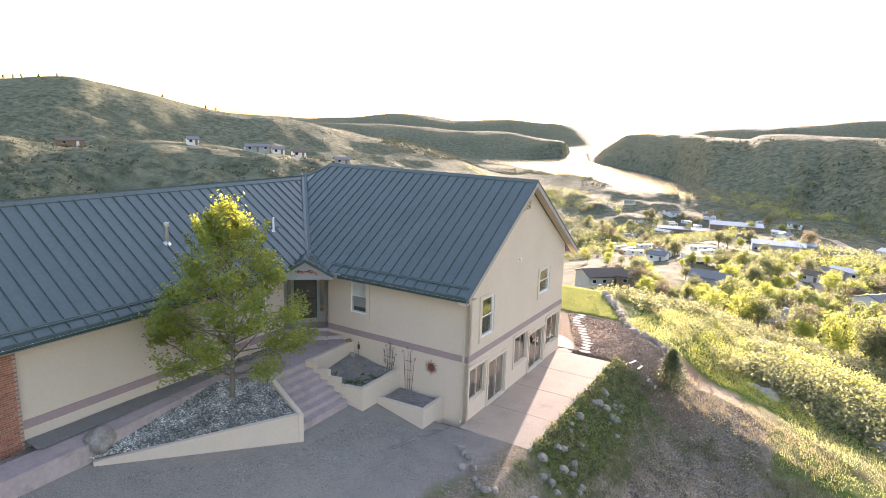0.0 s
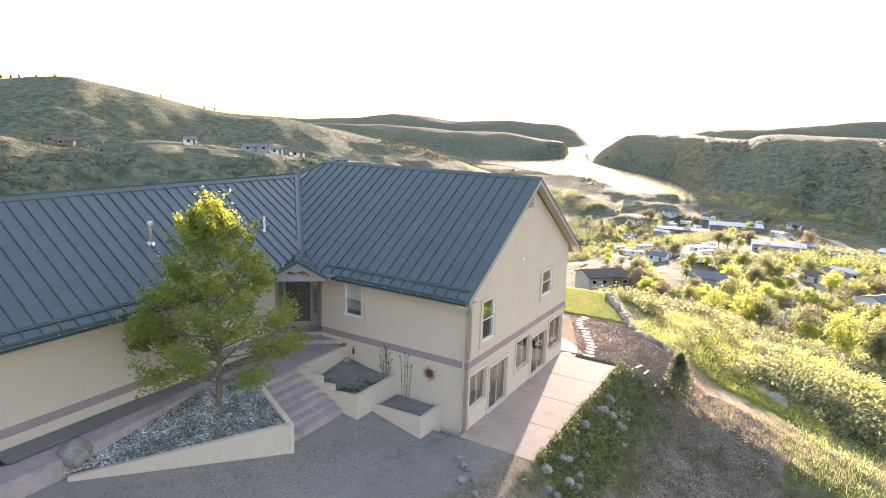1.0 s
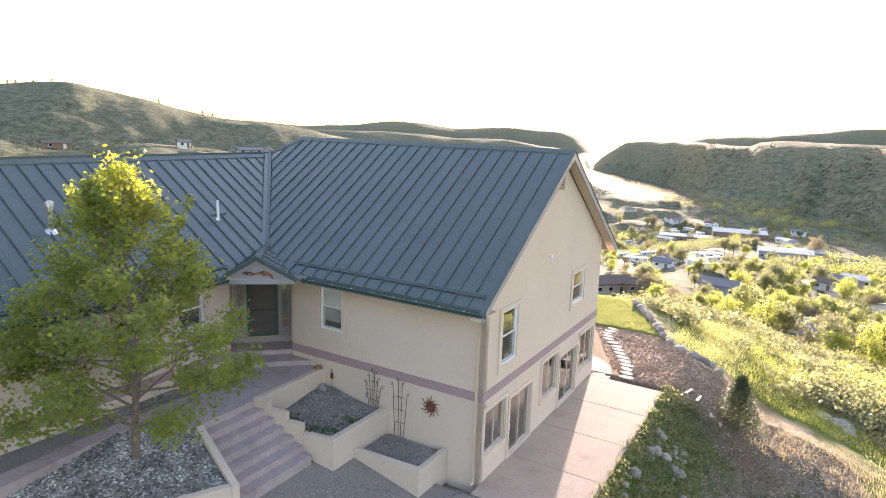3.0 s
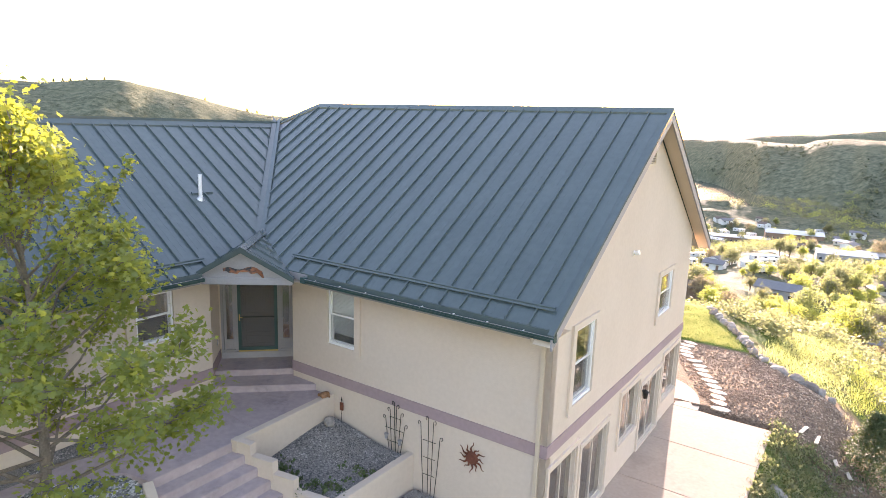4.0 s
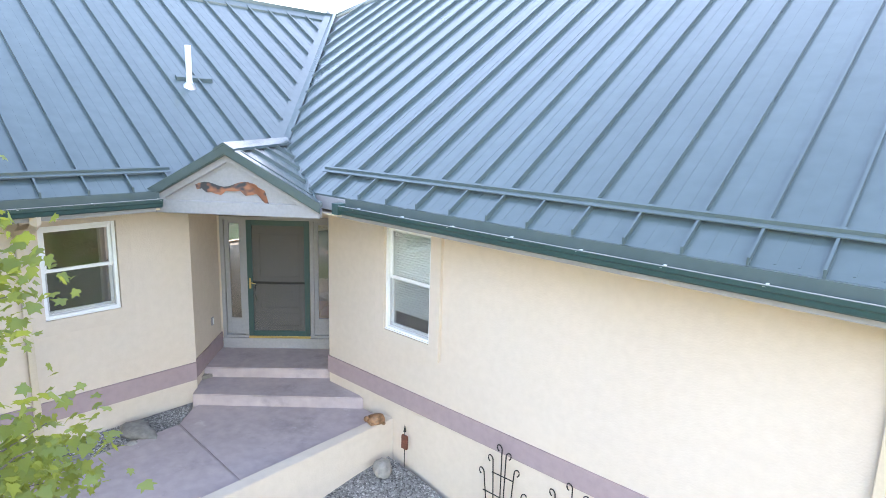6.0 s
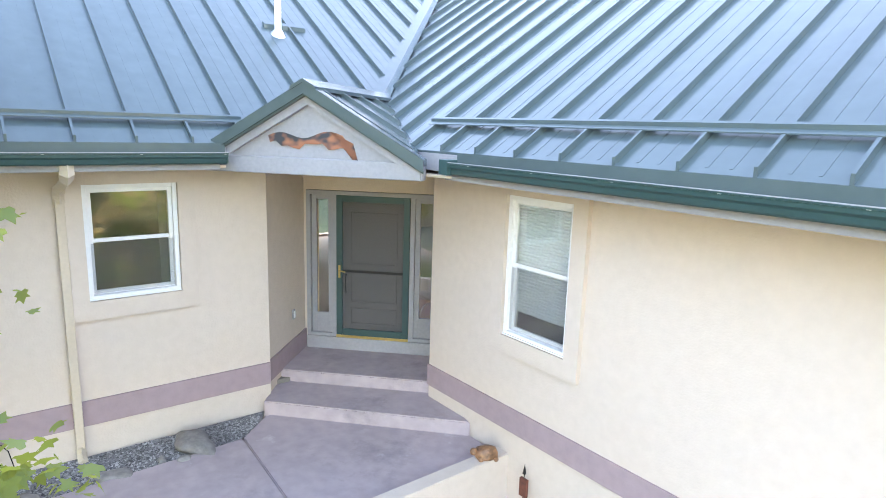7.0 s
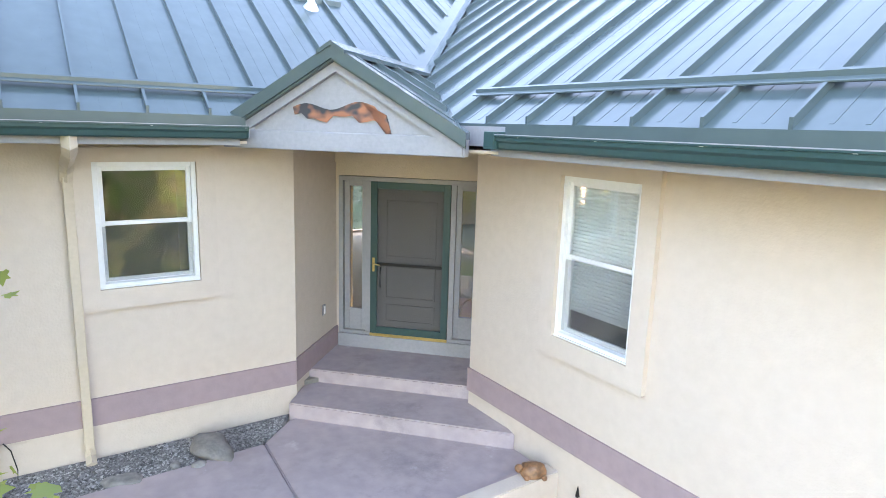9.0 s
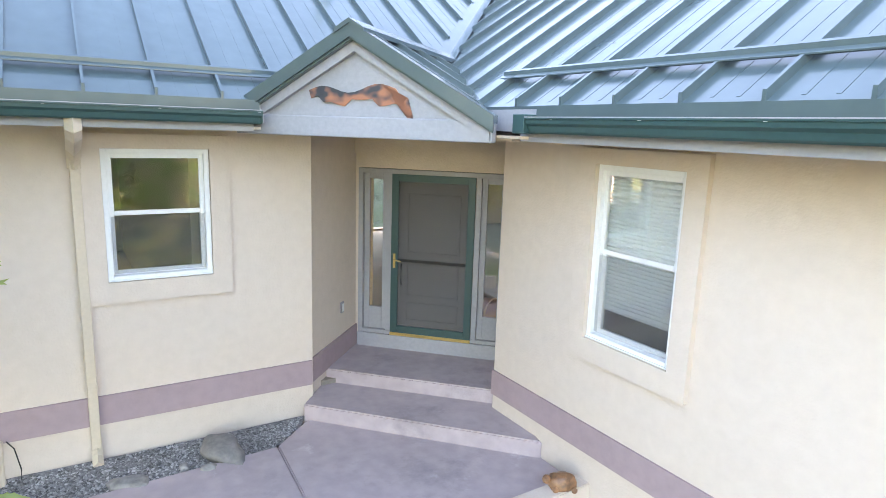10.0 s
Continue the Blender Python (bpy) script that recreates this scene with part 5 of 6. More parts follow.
for k in range(28):
    x_, y_ = (1.6 - 3.5 * k / 17 + rnd.uniform(-0.15, 0.15), 20.6 + 6.8 * k / 17) if k < 18 else (1.8 + 3.0 * (k - 18) / 9 + rnd.uniform(-0.15, 0.15), float(np.interp(k, (18, 21, 27), (20.2, 18.9, 18.6))))
    rock(x_, y_, rnd.uniform(0.12, 0.42), rnd.uniform(0.12, 0.3), rnd.uniform(0.08, 0.24), k + 100.7, "rough grey stone bordering the lawn", "border_stone", "stones round the lawn", sub=2)
stone_pale = surface("flagstone", (0.5, 0.46, 0.41), (0.4, 0.36, 0.32), 0.9, big=3, bump=0.3, rand=0.15)
for k in range(15):
    f = k / 14
    y_ = 11.75 + 8.3 * f
    x_ = float(np.interp(y_, (11.75, 13.5, 15.4, 16.7, 17.7, 18.8, 20.2), (1.7, 1.28, 0.4, -0.16, -0.85, -1.27, -1.28)))
    w = HM @ Vector((x_, y_, 0))
    pts = [(0.34 * (1 + 0.2 * rnd.uniform(-1, 1)) * math.cos(a * math.tau / 7), 0.2 * (1 + 0.2 * rnd.uniform(-1, 1)) * math.sin(a * math.tau / 7)) for a in range(7)]
    ob = part("stepping_stone", prism(pts, -0.06, 0.045), stone_pale, m=Matrix.Translation((w.x, w.y, float(height(np.float64(w.x), np.float64(w.y))))) @ pose(0, 0, 0, 0, 0, -30 + rnd.uniform(-20, 20)))
    tagged(ob, "flat pale stepping stone in bark mulch", "stepping stone", "path of stepping stones")
plank_m = surface("weathered_plank", (0.6, 0.54, 0.46), (0.45, 0.4, 0.34), 0.85, big=4, bump=0.3)
for k, (x_, y_, a_) in enumerate(((4.3, 12.6, 62), (4.75, 12.5, 70), (5.35, 12.2, 82), (5.75, 12.2, 84))):
    w = HM @ Vector((x_, y_, 0))
    ob = part("plank", a_box(-0.42, 0.42, -0.06, 0.06, 0.0, 0.04, 0.006), plank_m, m=Matrix.Translation((w.x, w.y, float(height(np.float64(w.x), np.float64(w.y))) + 0.03)) @ pose(0, 0, 0, 0, 5, a_ - 10))
    tagged(ob, "weathered plank lying on bare earth", "plank", "loose planks")
bm = prism([(-1.1 + 2.15 * math.cos(a), 11.1 + 2.7 * math.sin(a)) for a in np.linspace(0, math.pi / 2, 14)] + [(-1.1, 11.45), (0.2, 11.45), (0.2, 11.1)], -0.5, -0.02)
structure(part("pavement_corner", bm, sand_concrete, m=HM), "curved pale concrete pad at the house corner", "pavement")

# ---- trees ----
LEAF = [(0, 0), (0.28, -0.1), (0.5, 0.1), (0.34, 0.3), (0.55, 0.62), (0.24, 0.56), (0, 1.0), (-0.24, 0.56), (-0.55, 0.62), (-0.34, 0.3), (-0.5, 0.1), (-0.28, -0.1)]


def leaf_cloud(name, centres, size, per, spread, mat, parent, seed, shape=LEAF, droop=0.5):
    """Many separate leaves scattered round given centres, as one mesh."""
    rg = np.random.RandomState(seed)
    C = np.repeat(np.array(centres), per, 0)
    n = len(C)
    off = rg.normal(0, 1, (n, 3)) * np.array(spread)
    P = C + off
    yaw, tip, roll = rg.uniform(0, math.tau, n), rg.normal(-droop, 0.55, n), rg.normal(0, 0.6, n)
    f = np.stack([np.cos(yaw) * np.cos(tip), np.sin(yaw) * np.cos(tip), np.sin(tip)], 1)
    s = np.stack([-np.sin(yaw), np.cos(yaw), np.zeros(n)], 1)
    u = np.cross(f, s)
    s2 = s * np.cos(roll)[:, None] + u * np.sin(roll)[:, None]
    sc = size * rg.uniform(0.6, 1.25, n)
    k = len(shape)
    V = np.zeros((n, k, 3))
    for i, (a, b) in enumerate(shape):
        V[:, i] = P + (s2 * a + f * b) * sc[:, None] - u * (abs(a) * 0.25 * sc)[:, None]
    me = bpy.data.meshes.new(name)
    me.vertices.add(n * k); me.vertices.foreach_set("co", V.reshape(-1))
    me.loops.add(n * k); me.loops.foreach_set("vertex_index", np.arange(n * k, dtype=np.int32))
    me.polygons.add(n); me.polygons.foreach_set("loop_start", np.arange(0, n * k, k, dtype=np.int32))
    me.update(calc_edges=True)
    me.materials.append(mat)
    ob = new(name, me)
    if parent:
        ob.parent = parent
    return ob


def maple_tree(m):
    rg = random.Random(11)
    t = empty("maple_tree", m, "young green maple tree in a gravel bed", "tree")
    H = 8.4
    bm = bmesh.new()
    trunk = [(0.12 * math.sin(z * 0.5), 0.1 * math.sin(z * 0.7 + 1), z) for z in np.linspace(-0.1, H * 0.86, 14)]
    tube(bm, trunk, 0.115, 0.015, 8)
    part("trunk", bm, bark, t)
    tips = []
    def radius(z):
        return float(np.interp(z, (1.0, 1.6, 2.6, 3.8, 5.0, 6.0, 6.8, 7.6, 8.4), (0.8, 2.3, 2.85, 2.65, 2.15, 1.65, 1.1, 0.65, 0.2)))
    off = Vector((-0.31, -0.96, 0))
    for k in range(46):
        bm = bmesh.new()
        z0 = 1.0 + (H * 0.82 - 1.0) * (k / 45) ** 1.1
        a = k * 2.399 + rg.uniform(-0.3, 0.3)
        p = Vector(np.array([np.interp(z0, [q[2] for q in trunk], [q[i] for q in trunk]) for i in range(3)]))
        up = 0.35 + 0.6 * (z0 / H)
        zt = z0 + 0.9 + 0.6 * rg.random()
        R = radius(min(zt, 8.3)) * rg.uniform(0.78, 1.06)
        end = Vector((math.cos(a) * R, math.sin(a) * R, min(zt + R * 0.12, H - 0.2))) + off * min(1, R / 2)
        mid = p.lerp(end, 0.5) + Vector((0, 0, -0.12 * R + 0.2))
        pts = [p, p.lerp(mid, 0.6), mid, mid.lerp(end, 0.55) + Vector((0, 0, 0.07)), end]
        tube(bm, pts, 0.035 * (1.25 - z0 / H) + 0.008, 0.006, 5)
        if not (end.z > 2.7 and end.x * 0.966 + end.y * 0.259 > 2.15):
            tips.append(end)
        for j in range(8):
            f = rg.uniform(0.25, 1.0)
            b0 = pts[1].lerp(end, f)
            aa = a + rg.uniform(-1.2, 1.2)
            ln = (0.35 + 0.5 * rg.random()) * (0.4 + 0.6 * R / 3.4) * 1.25
            b1 = b0 + Vector((math.cos(aa) * ln, math.sin(aa) * ln, rg.uniform(0.0, 0.5)))
            rad = radius(max(1.35, min(8.3, b1.z))) * 1.08
            c_ = off * min(1, rad / 2)
            hh = math.hypot(b1.x - c_.x, b1.y - c_.y)
            if hh > rad:
                b1.x, b1.y = c_.x + (b1.x - c_.x) * rad / hh, c_.y + (b1.y - c_.y) * rad / hh
            if b1.z > 2.7 and b1.x * 0.966 + b1.y * 0.259 > 2.15:
                continue
            if b1.z > 6.2 and rg.random() < 0.6:
                continue
            tube(bm, [b0, b0.lerp(b1, 0.5) + Vector((0, 0, 0.05)), b1], 0.011, 0.004, 4)
            tips.append(b1); tips.append(b0.lerp(b1, 0.55))
        part("limb", bm, bark, t)
    shoots = []
    for k in range(26):                              # upright shoots at the top
        a, r_ = rg.uniform(0, math.tau), rg.uniform(0.05, 1.45)
        b0 = Vector((math.cos(a) * r_ * 0.5, math.sin(a) * r_ * 0.5, 5.6 + rg.random()))
        b1 = Vector((math.cos(a) * r_, math.sin(a) * r_, 8.45 - r_ * 1.0 * rg.uniform(0.6, 1.2)))
        bm = bmesh.new()
        tube(bm, [b0, b1], 0.014, 0.004, 4)
        part("shoot", bm, bark, t)
        for f in (0.5, 0.65, 0.8, 0.92, 1.0):
            shoots.append(b0.lerp(b1, f))
    for b0, b1 in ((Vector((0.4, -0.1, 5.2)), Vector((1.9, 0.4, 7.35))), (Vector((0.3, 0.1, 5.0)), Vector((1.5, 1.0, 6.9)))):
        bm = bmesh.new()
        tube(bm, [b0, b0.lerp(b1, 0.5), b1], 0.016, 0.004, 5)
        part("shoot", bm, bark, t)
        for f in (0.45, 0.6, 0.72, 0.82, 0.92, 1.0):
            shoots.append(b0.lerp(b1, f))
    leaf_cloud("top_leaves", [tuple(p) for p in shoots], 0.1, 22, (0.085, 0.085, 0.12), maple, t, 5)
    leaf_cloud("crown", [tuple(p) for p in tips], 0.1, 30, (0.19, 0.19, 0.17), maple, t, 4)
    return t


maple_tree(HM @ pose(-6.4, -7.0, 1.98, 0, 0, 75) @ Matrix.Diagonal((1, 1, 0.94, 1)))
pot = bmesh.new(); bmesh.ops.create_cone(pot, cap_ends=False, segments=18, radius1=0.11, radius2=0.13, depth=0.14, matrix=pose(0, 0, 0.05))
bmesh.ops.create_cone(pot, cap_ends=True, segments=18, radius1=0.1, radius2=0.1, depth=0.02, matrix=pose(0, 0, 0.0))
tagged(part("pot", pot, grey_trim, m=HM @ pose(-6.45, -7.5, 2.0, 20, 0, 0)), "small round pot lying by the trunk", "pot")


def spruce_tree(m, H=2.4):
    t = empty("spruce_tree", m, "small dark green spruce on the bank", "tree")
    bm = bmesh.new(); tube(bm, [(0, 0, -0.1), (0, 0, H * 0.95)], 0.05, 0.008, 6)
    part("trunk", bm, bark, t)
    rg = random.Random(3)
    cs = []
    for k in range(260):
        z = 0.1 + (H - 0.1) * (k / 260) ** 0.9
        R = 1.15 * (1 - z / H) ** 0.75 + 0.04
        a = k * 2.399
        for f in (0.35, 0.6, 0.8, 1.0):
            cs.append((math.cos(a) * R * f * rg.uniform(0.8, 1.1), math.sin(a) * R * f, z - 0.12 * f * R + rg.uniform(-0.04, 0.04)))
    leaf_cloud("crown", cs, 0.15, 6, (0.06, 0.06, 0.04), spruce, t, 8, [(0, 0), (0.16, 0.4), (0, 1.0), (-0.16, 0.4)], 0.1)
    return t


def on_land(x_, y_, rz=0.0, dz=0.0):
    return Matrix.Translation((x_, y_, float(height(np.float64(x_), np.float64(y_))) + dz)) @ pose(0, 0, 0, 0, 0, rz)


w = HM @ Vector((6.35, 13.2, 0))
spruce_tree(on_land(w.x, w.y))

# leaves of the valley's trees, in four tones
tones = [leaf_mat("fresh_leaves", (0.17, 0.2, 0.05), (0.29, 0.32, 0.09), (0.7, 0.74, 0.18), 0.5),
         leaf_mat("green_leaves", (0.12, 0.145, 0.065), (0.2, 0.225, 0.11), (0.56, 0.6, 0.22), 0.52),
         leaf_mat("grey_green_leaves", (0.12, 0.13, 0.075), (0.2, 0.205, 0.12), (0.4, 0.42, 0.19), 0.42),
         leaf_mat("budding_twigs", (0.19, 0.16, 0.12), (0.31, 0.265, 0.19), (0.42, 0.36, 0.22), 0.45)]
weed_m = leaf_mat("weed_leaves", (0.055, 0.085, 0.04), (0.13, 0.165, 0.08), (0.2, 0.26, 0.08), 0.25)
scrub_m = leaf_mat("scrub_leaves", (0.06, 0.07, 0.045), (0.125, 0.135, 0.085), (0.12, 0.14, 0.07), 0.15)
QUAD = [(0, -0.1), (0.5, 0.35), (0, 1.0), (-0.5, 0.45)]


def valley_tree(H, R, tone, seed, label, low=0.2):
    """A broad tree with limbs and clumped leaves, H high, R in radius."""
    rg = random.Random(seed)
    t = empty("valley_tree", Matrix.Translation((0, 0, -500)), label, "tree", "trees in the valley")
    bm = bmesh.new()
    tube(bm, [(0, 0, -1.0), (0.1 * R, 0, H * 0.3), (0, 0.1 * R, H * 0.6), (0, 0, H * 0.9)], 0.035 * H, 0.005 * H, 6)
    cs = []
    for k in range(9):
        a, el = k * 2.399, rg.uniform(0.25, 1.2)
        e = Vector((math.cos(a) * R * math.cos(el) * 0.7, math.sin(a) * R * math.cos(el) * 0.7, H * (0.4 + 0.45 * math.sin(el))))
        tube(bm, [(0, 0, H * (0.12 + 0.25 * rg.random())), tuple(e * 0.6), tuple(e)], 0.013 * H, 0.003 * H, 4)
    lobes = [(math.cos(k * 2.4) * R * 0.42, math.sin(k * 2.4) * R * 0.42, H * (0.36 + 0.36 * rg.random()), R * rg.uniform(0.42, 0.62)) for k in range(8)] + [(0, 0, H * 0.78, R * 0.5), (0, 0, H * 0.45, R * 0.6)]
    for k in range(130):
        lx, ly, lz, lr = rg.choice(lobes)
        d = Vector((rg.gauss(0, 1), rg.gauss(0, 1), rg.gauss(0, 1))).normalized() * lr * rg.random() ** 0.35
        cs.append((lx + d.x, ly + d.y, max(H * low * 0.6, lz + d.z * 0.95)))
    part("trunk", bm, bark, t)
    leaf_cloud("crown", cs, 0.028 * H + 0.1, 20, (R * 0.09, R * 0.09, R * 0.08), tones[tone], t, seed, QUAD, 0.3)
    return t


kinds = [valley_tree(9, 4.2, 0, 21, "broad tree in fresh yellow-green leaf"), valley_tree(7, 3.2, 0, 22, "small tree in fresh yellow-green leaf"),
         valley_tree(10, 4.5, 1, 23, "full green broadleaf tree"), valley_tree(8, 3.4, 1, 24, "green broadleaf tree of middling height"),
         valley_tree(11, 5.0, 2, 25, "large grey-green cottonwood tree beside houses"), valley_tree(8, 4.0, 2, 26, "grey-green willow-like tree in the valley"),
         valley_tree(10, 4.6, 3, 27, "pale budding tree still half bare"), valley_tree(7, 3.0, 3, 28, "small budding tree still half bare")]


def meet(az, el, r0=30.0):
    """Where a line of sight from the first eye, at an azimuth and elevation in degrees, meets the land."""
    ca, sa, te = math.cos(radians(az)), math.sin(radians(az)), math.tan(radians(el))
    rr_ = np.exp(np.linspace(math.log(r0), math.log(3500), 900))
    x_, y_ = 0.94 + rr_ * sa, -0.29 + rr_ * ca
    hit = np.nonzero(height(x_, y_) > 13.03 + rr_ * te)[0]
    return (float(x_[hit[0]]), float(y_[hit[0]]), float(rr_[hit[0]])) if len(hit) else None


for az, el, s_ in ((26.0, -20.5, 1.0), (26.4, -21.3, 0.75), (25.4, -20.9, 0.5), (35.0, -23.4, 1.2), (36.0, -22.6, 0.9), (26.9, -20.6, 0.45)):
    p = meet(az, el, 18.0)
    ob = part("boulder", blob(s_, s_ * 0.75, s_ * 0.5, az * 3.1, 4, 0.4), rock_m, m=on_land(p[0], p[1], az * 40, -s_ * 0.3))
    tagged(ob, "rough lichen-covered outcrop boulder on the hillside", "stone")
rg = random.Random(77)
spots = []
def plant(az, el, kind, scale=1.0):
    p = meet(az, el)
    if p and p[2] > 92:
        ob = copy_thing(kinds[kind], on_land(p[0], p[1], rg.uniform(0, 360)) @ Matrix.Scale(scale, 4))
        spots.append(p)
        return ob

# trees picked out by their place, then the scattered rest
for az, el, kd, sc in ((31.0, -17.2, 0, 1.0), (33.5, -17.0, 0, 0.9), (29.2, -17.4, 0, 0.8), (35.0, -18.2, 4, 1.0), (36.5, -18.0, 2, 1.0), (23.0, -15.4, 0, 0.9), (26.0, -14.2, 1, 0.9), (24.2, -13.2, 4, 1.1), (21.8, -12.0, 4, 1.0),
                       (24.0, -11.6, 2, 1.0), (26.0, -12.2, 2, 1.1), (28.0, -11.5, 4, 1.0), (19.2, -11.8, 2, 0.9), (17.4, -11.0, 5, 1.0), (13.8, -10.4, 5, 1.0), (12.6, -10.2, 6, 1.0), (15.2, -10.2, 6, 1.0), (16.2, -10.8, 6, 0.9),
                       (27.8, -9.4, 6, 1.5), (20.5, -14.6, 1, 1.0), (18.2, -15.0, 5, 0.8), (22.5, -17.2, 5, 0.8), (15.4, -13.6, 0, 0.7), (16.5, -14.6, 0, 0.6), (28.6, -14.6, 2, 1.0), (30.2, -14.2, 3, 1.0)):
    plant(az, el, kd, sc * 0.8)
n_ok = 0
while n_ok < 290:
    el = -7.3 - 10.5 * rg.random() ** 1.15
    az = rg.uniform(9.5 if el > -14 else 14 - (el + 14) * 1.5, 39)
    if (27.5 < az and el > -10.5 and rg.random() < 0.75) or (az < 15 and el > -9 and rg.random() < 0.6):
        continue
    u = rg.random()
    kd = 0 if u < 0.12 else 1 if u < 0.22 else 2 if u < 0.38 else 3 if u < 0.52 else 4 if u < 0.64 else 5 if u < 0.8 else 6 if u < 0.9 else 7
    if plant(az, el, kd, rg.uniform(0.45, 0.95)):
        n_ok += 1
for o in kinds:
    for q in (*o.children_recursive, o):
        bpy.data.objects.remove(q)


def scatter(name, n, place, size, per, spread, mat, label, category, seed, shape=QUAD, droop=-0.2):
    """Undergrowth of many clumps over a stretch of land, as one thing that nobody could count."""
    r_ = np.random.RandomState(seed)
    X_, Y_, S_ = place(r_, n)
    Z_ = height(X_, Y_)
    cs = []
    for x_, y_, z_, s_ in zip(X_, Y_, Z_, S_):
        for k in range(3):
            cs.append((x_ + r_.normal(0, 0.3) * s_, y_ + r_.normal(0, 0.3) * s_, z_ + s_ * r_.uniform(0.15, 0.6)))
    ob = leaf_cloud(name, cs, size, per, spread, mat, None, seed, shape, droop)
    return tagged(ob, label, category, kind="stuff")


def house_area(x0, x1, y0, y1, smin, smax):
    def f(r_, n):
        hx, hy = r_.uniform(x0, x1, n), r_.uniform(y0, y1, n)
        c, s = math.cos(radians(-27.72)), math.sin(radians(-27.72))
        return 0.6 + hx * c - hy * s, 25.0 + hx * s + hy * c, r_.uniform(smin, smax, n)
    return f


def sector(a0, a1, r0, r1, smin, smax, patch=0.0):
    def f(r_, n):
        a, r = np.radians(r_.uniform(a0, a1, 3 * n)), np.exp(r_.uniform(math.log(r0), math.log(r1), 3 * n))
        x_, y_ = CX + r * np.sin(a), CY + r * np.cos(a)
        keep = wave(x_, y_, r0 * 0.12, 1.0) > patch
        near, far = shore(np.degrees(a))
        keep &= ~((r > near - 10) & (r < far + 10) & (a > 0) & (a < radians(20)))
        return x_[keep][:n], y_[keep][:n], r_.uniform(smin, smax, n)[:len(x_[keep][:n])]
    return f


scatter("hillside_shrubs", 2600, sector(12, 42, 48, 210, 0.7, 1.8, -0.05), 0.22, 22, (0.42, 0.42, 0.3), tones[2], "grey-green shrubs covering the hillside", "shrubs", 31)
scatter("hillside_shrubs", 700, sector(14, 42, 50, 160, 0.7, 1.6, 0.1), 0.2, 20, (0.35, 0.35, 0.22), tones[1], "low green shrubs on the hillside", "shrubs", 32)
scatter("fresh_shrubs", 420, sector(12, 42, 55, 190, 0.8, 2.0, 0.25), 0.2, 22, (0.4, 0.4, 0.3), tones[0], "yellow-green spring shrubs on the hillside", "shrubs", 33)
scatter("valley_woods", 2100, sector(-3, 44, 300, 760, 3.0, 6.5, 0.0), 0.9, 14, (1.4, 1.4, 1.1), tones[2], "grey-green trees over the valley floor", "woods", 34)
scatter("valley_woods", 800, sector(-3, 44, 300, 760, 3.0, 6.0, 0.3), 0.8, 14, (1.3, 1.3, 1.1), tones[0], "fresh green trees over the valley floor", "woods", 35)
scatter("shore_woods", 1000, sector(-9, 14, 740, 1290, 2.5, 6.0, -0.1), 1.1, 8, (1.6, 1.6, 1.0), scrub_m, "scattered trees towards the lake shore", "woods", 38)
scatter("hill_scrub", 3600, sector(-46, -2, 130, 900, 0.4, 1.6, -0.2), 0.6, 4, (0.5, 0.5, 0.3), scrub_m, "dark scrub dotting the hills", "scrub", 36)
scatter("mesa_scrub", 1500, sector(9.5, 46, 650, 1600, 2.5, 5.0, 0.0), 1.6, 4, (1.8, 1.8, 1.1), scrub_m, "dark scrub on the far slopes", "scrub", 37)
BLADE = [(-0.06, 0), (0.06, 0), (0.03, 0.6), (0, 1.0), (-0.03, 0.6)]
scatter("bank_weeds", 1300, house_area(3.52, 6.6, -1.8, 12.0, 0.08, 0.3), 0.13, 7, (0.13, 0.13, 0.04), weed_m, "weeds and grass on the bank below the patio", "weeds", 41, BLADE, -0.9)
scatter("bank_weeds", 600, house_area(3.5, 5.6, -0.4, 11.8, 0.05, 0.16), 0.09, 7, (0.1, 0.1, 0.04), tones[2], "fresh weeds along the patio edge", "weeds", 42, QUAD, -0.6)
scatter("dry_grass", 1500, house_area(5.5, 15, -4, 18, 0.05, 0.2), 0.2, 5, (0.14, 0.14, 0.05), tones[3], "dry grass tufts on bare earth", "grass", 43, BLADE, -0.9)
scatter("meadow_grass", 900, house_area(1.9, 5.5, 19.8, 44, 0.08, 0.3), 0.2, 7, (0.25, 0.25, 0.08), tones[1], "fresh grass beside the lawn", "grass", 52, BLADE, -0.9)
scatter("meadow_grass", 2400, house_area(5.5, 14, 22.0, 44, 0.08, 0.3), 0.2, 7, (0.25, 0.25, 0.08), tones[0], "fresh grass on the slope below the lawn", "grass", 47, BLADE, -0.9)
scatter("meadow_shrubs", 260, house_area(4.5, 26, 23.5, 48, 0.45, 1.15), 0.16, 22, (0.3, 0.3, 0.2), tones[2], "grey-green shrubs below the lawn", "shrubs", 48)
scatter("hill_grass", 4200, house_area(12.0, 36, -4, 44, 0.08, 0.3), 0.2, 7, (0.22, 0.22, 0.1), tones[1], "long fresh grass on the sunny slope", "grass", 44, BLADE, -0.9)


def lawn_area(r_, n):
    hx, hy = r_.uniform(-6.0, 1.3, n), r_.uniform(20.7, 27.4, n)
    k = hx < np.interp(hy, (20.7, 27.5), (1.25, -2.2))
    c, s = math.cos(radians(-27.72)), math.sin(radians(-27.72))
    return 0.6 + (hx * c - hy * s)[k], 25.0 + (hx * s + hy * c)[k], r_.uniform(0.05, 0.09, int(k.sum()))


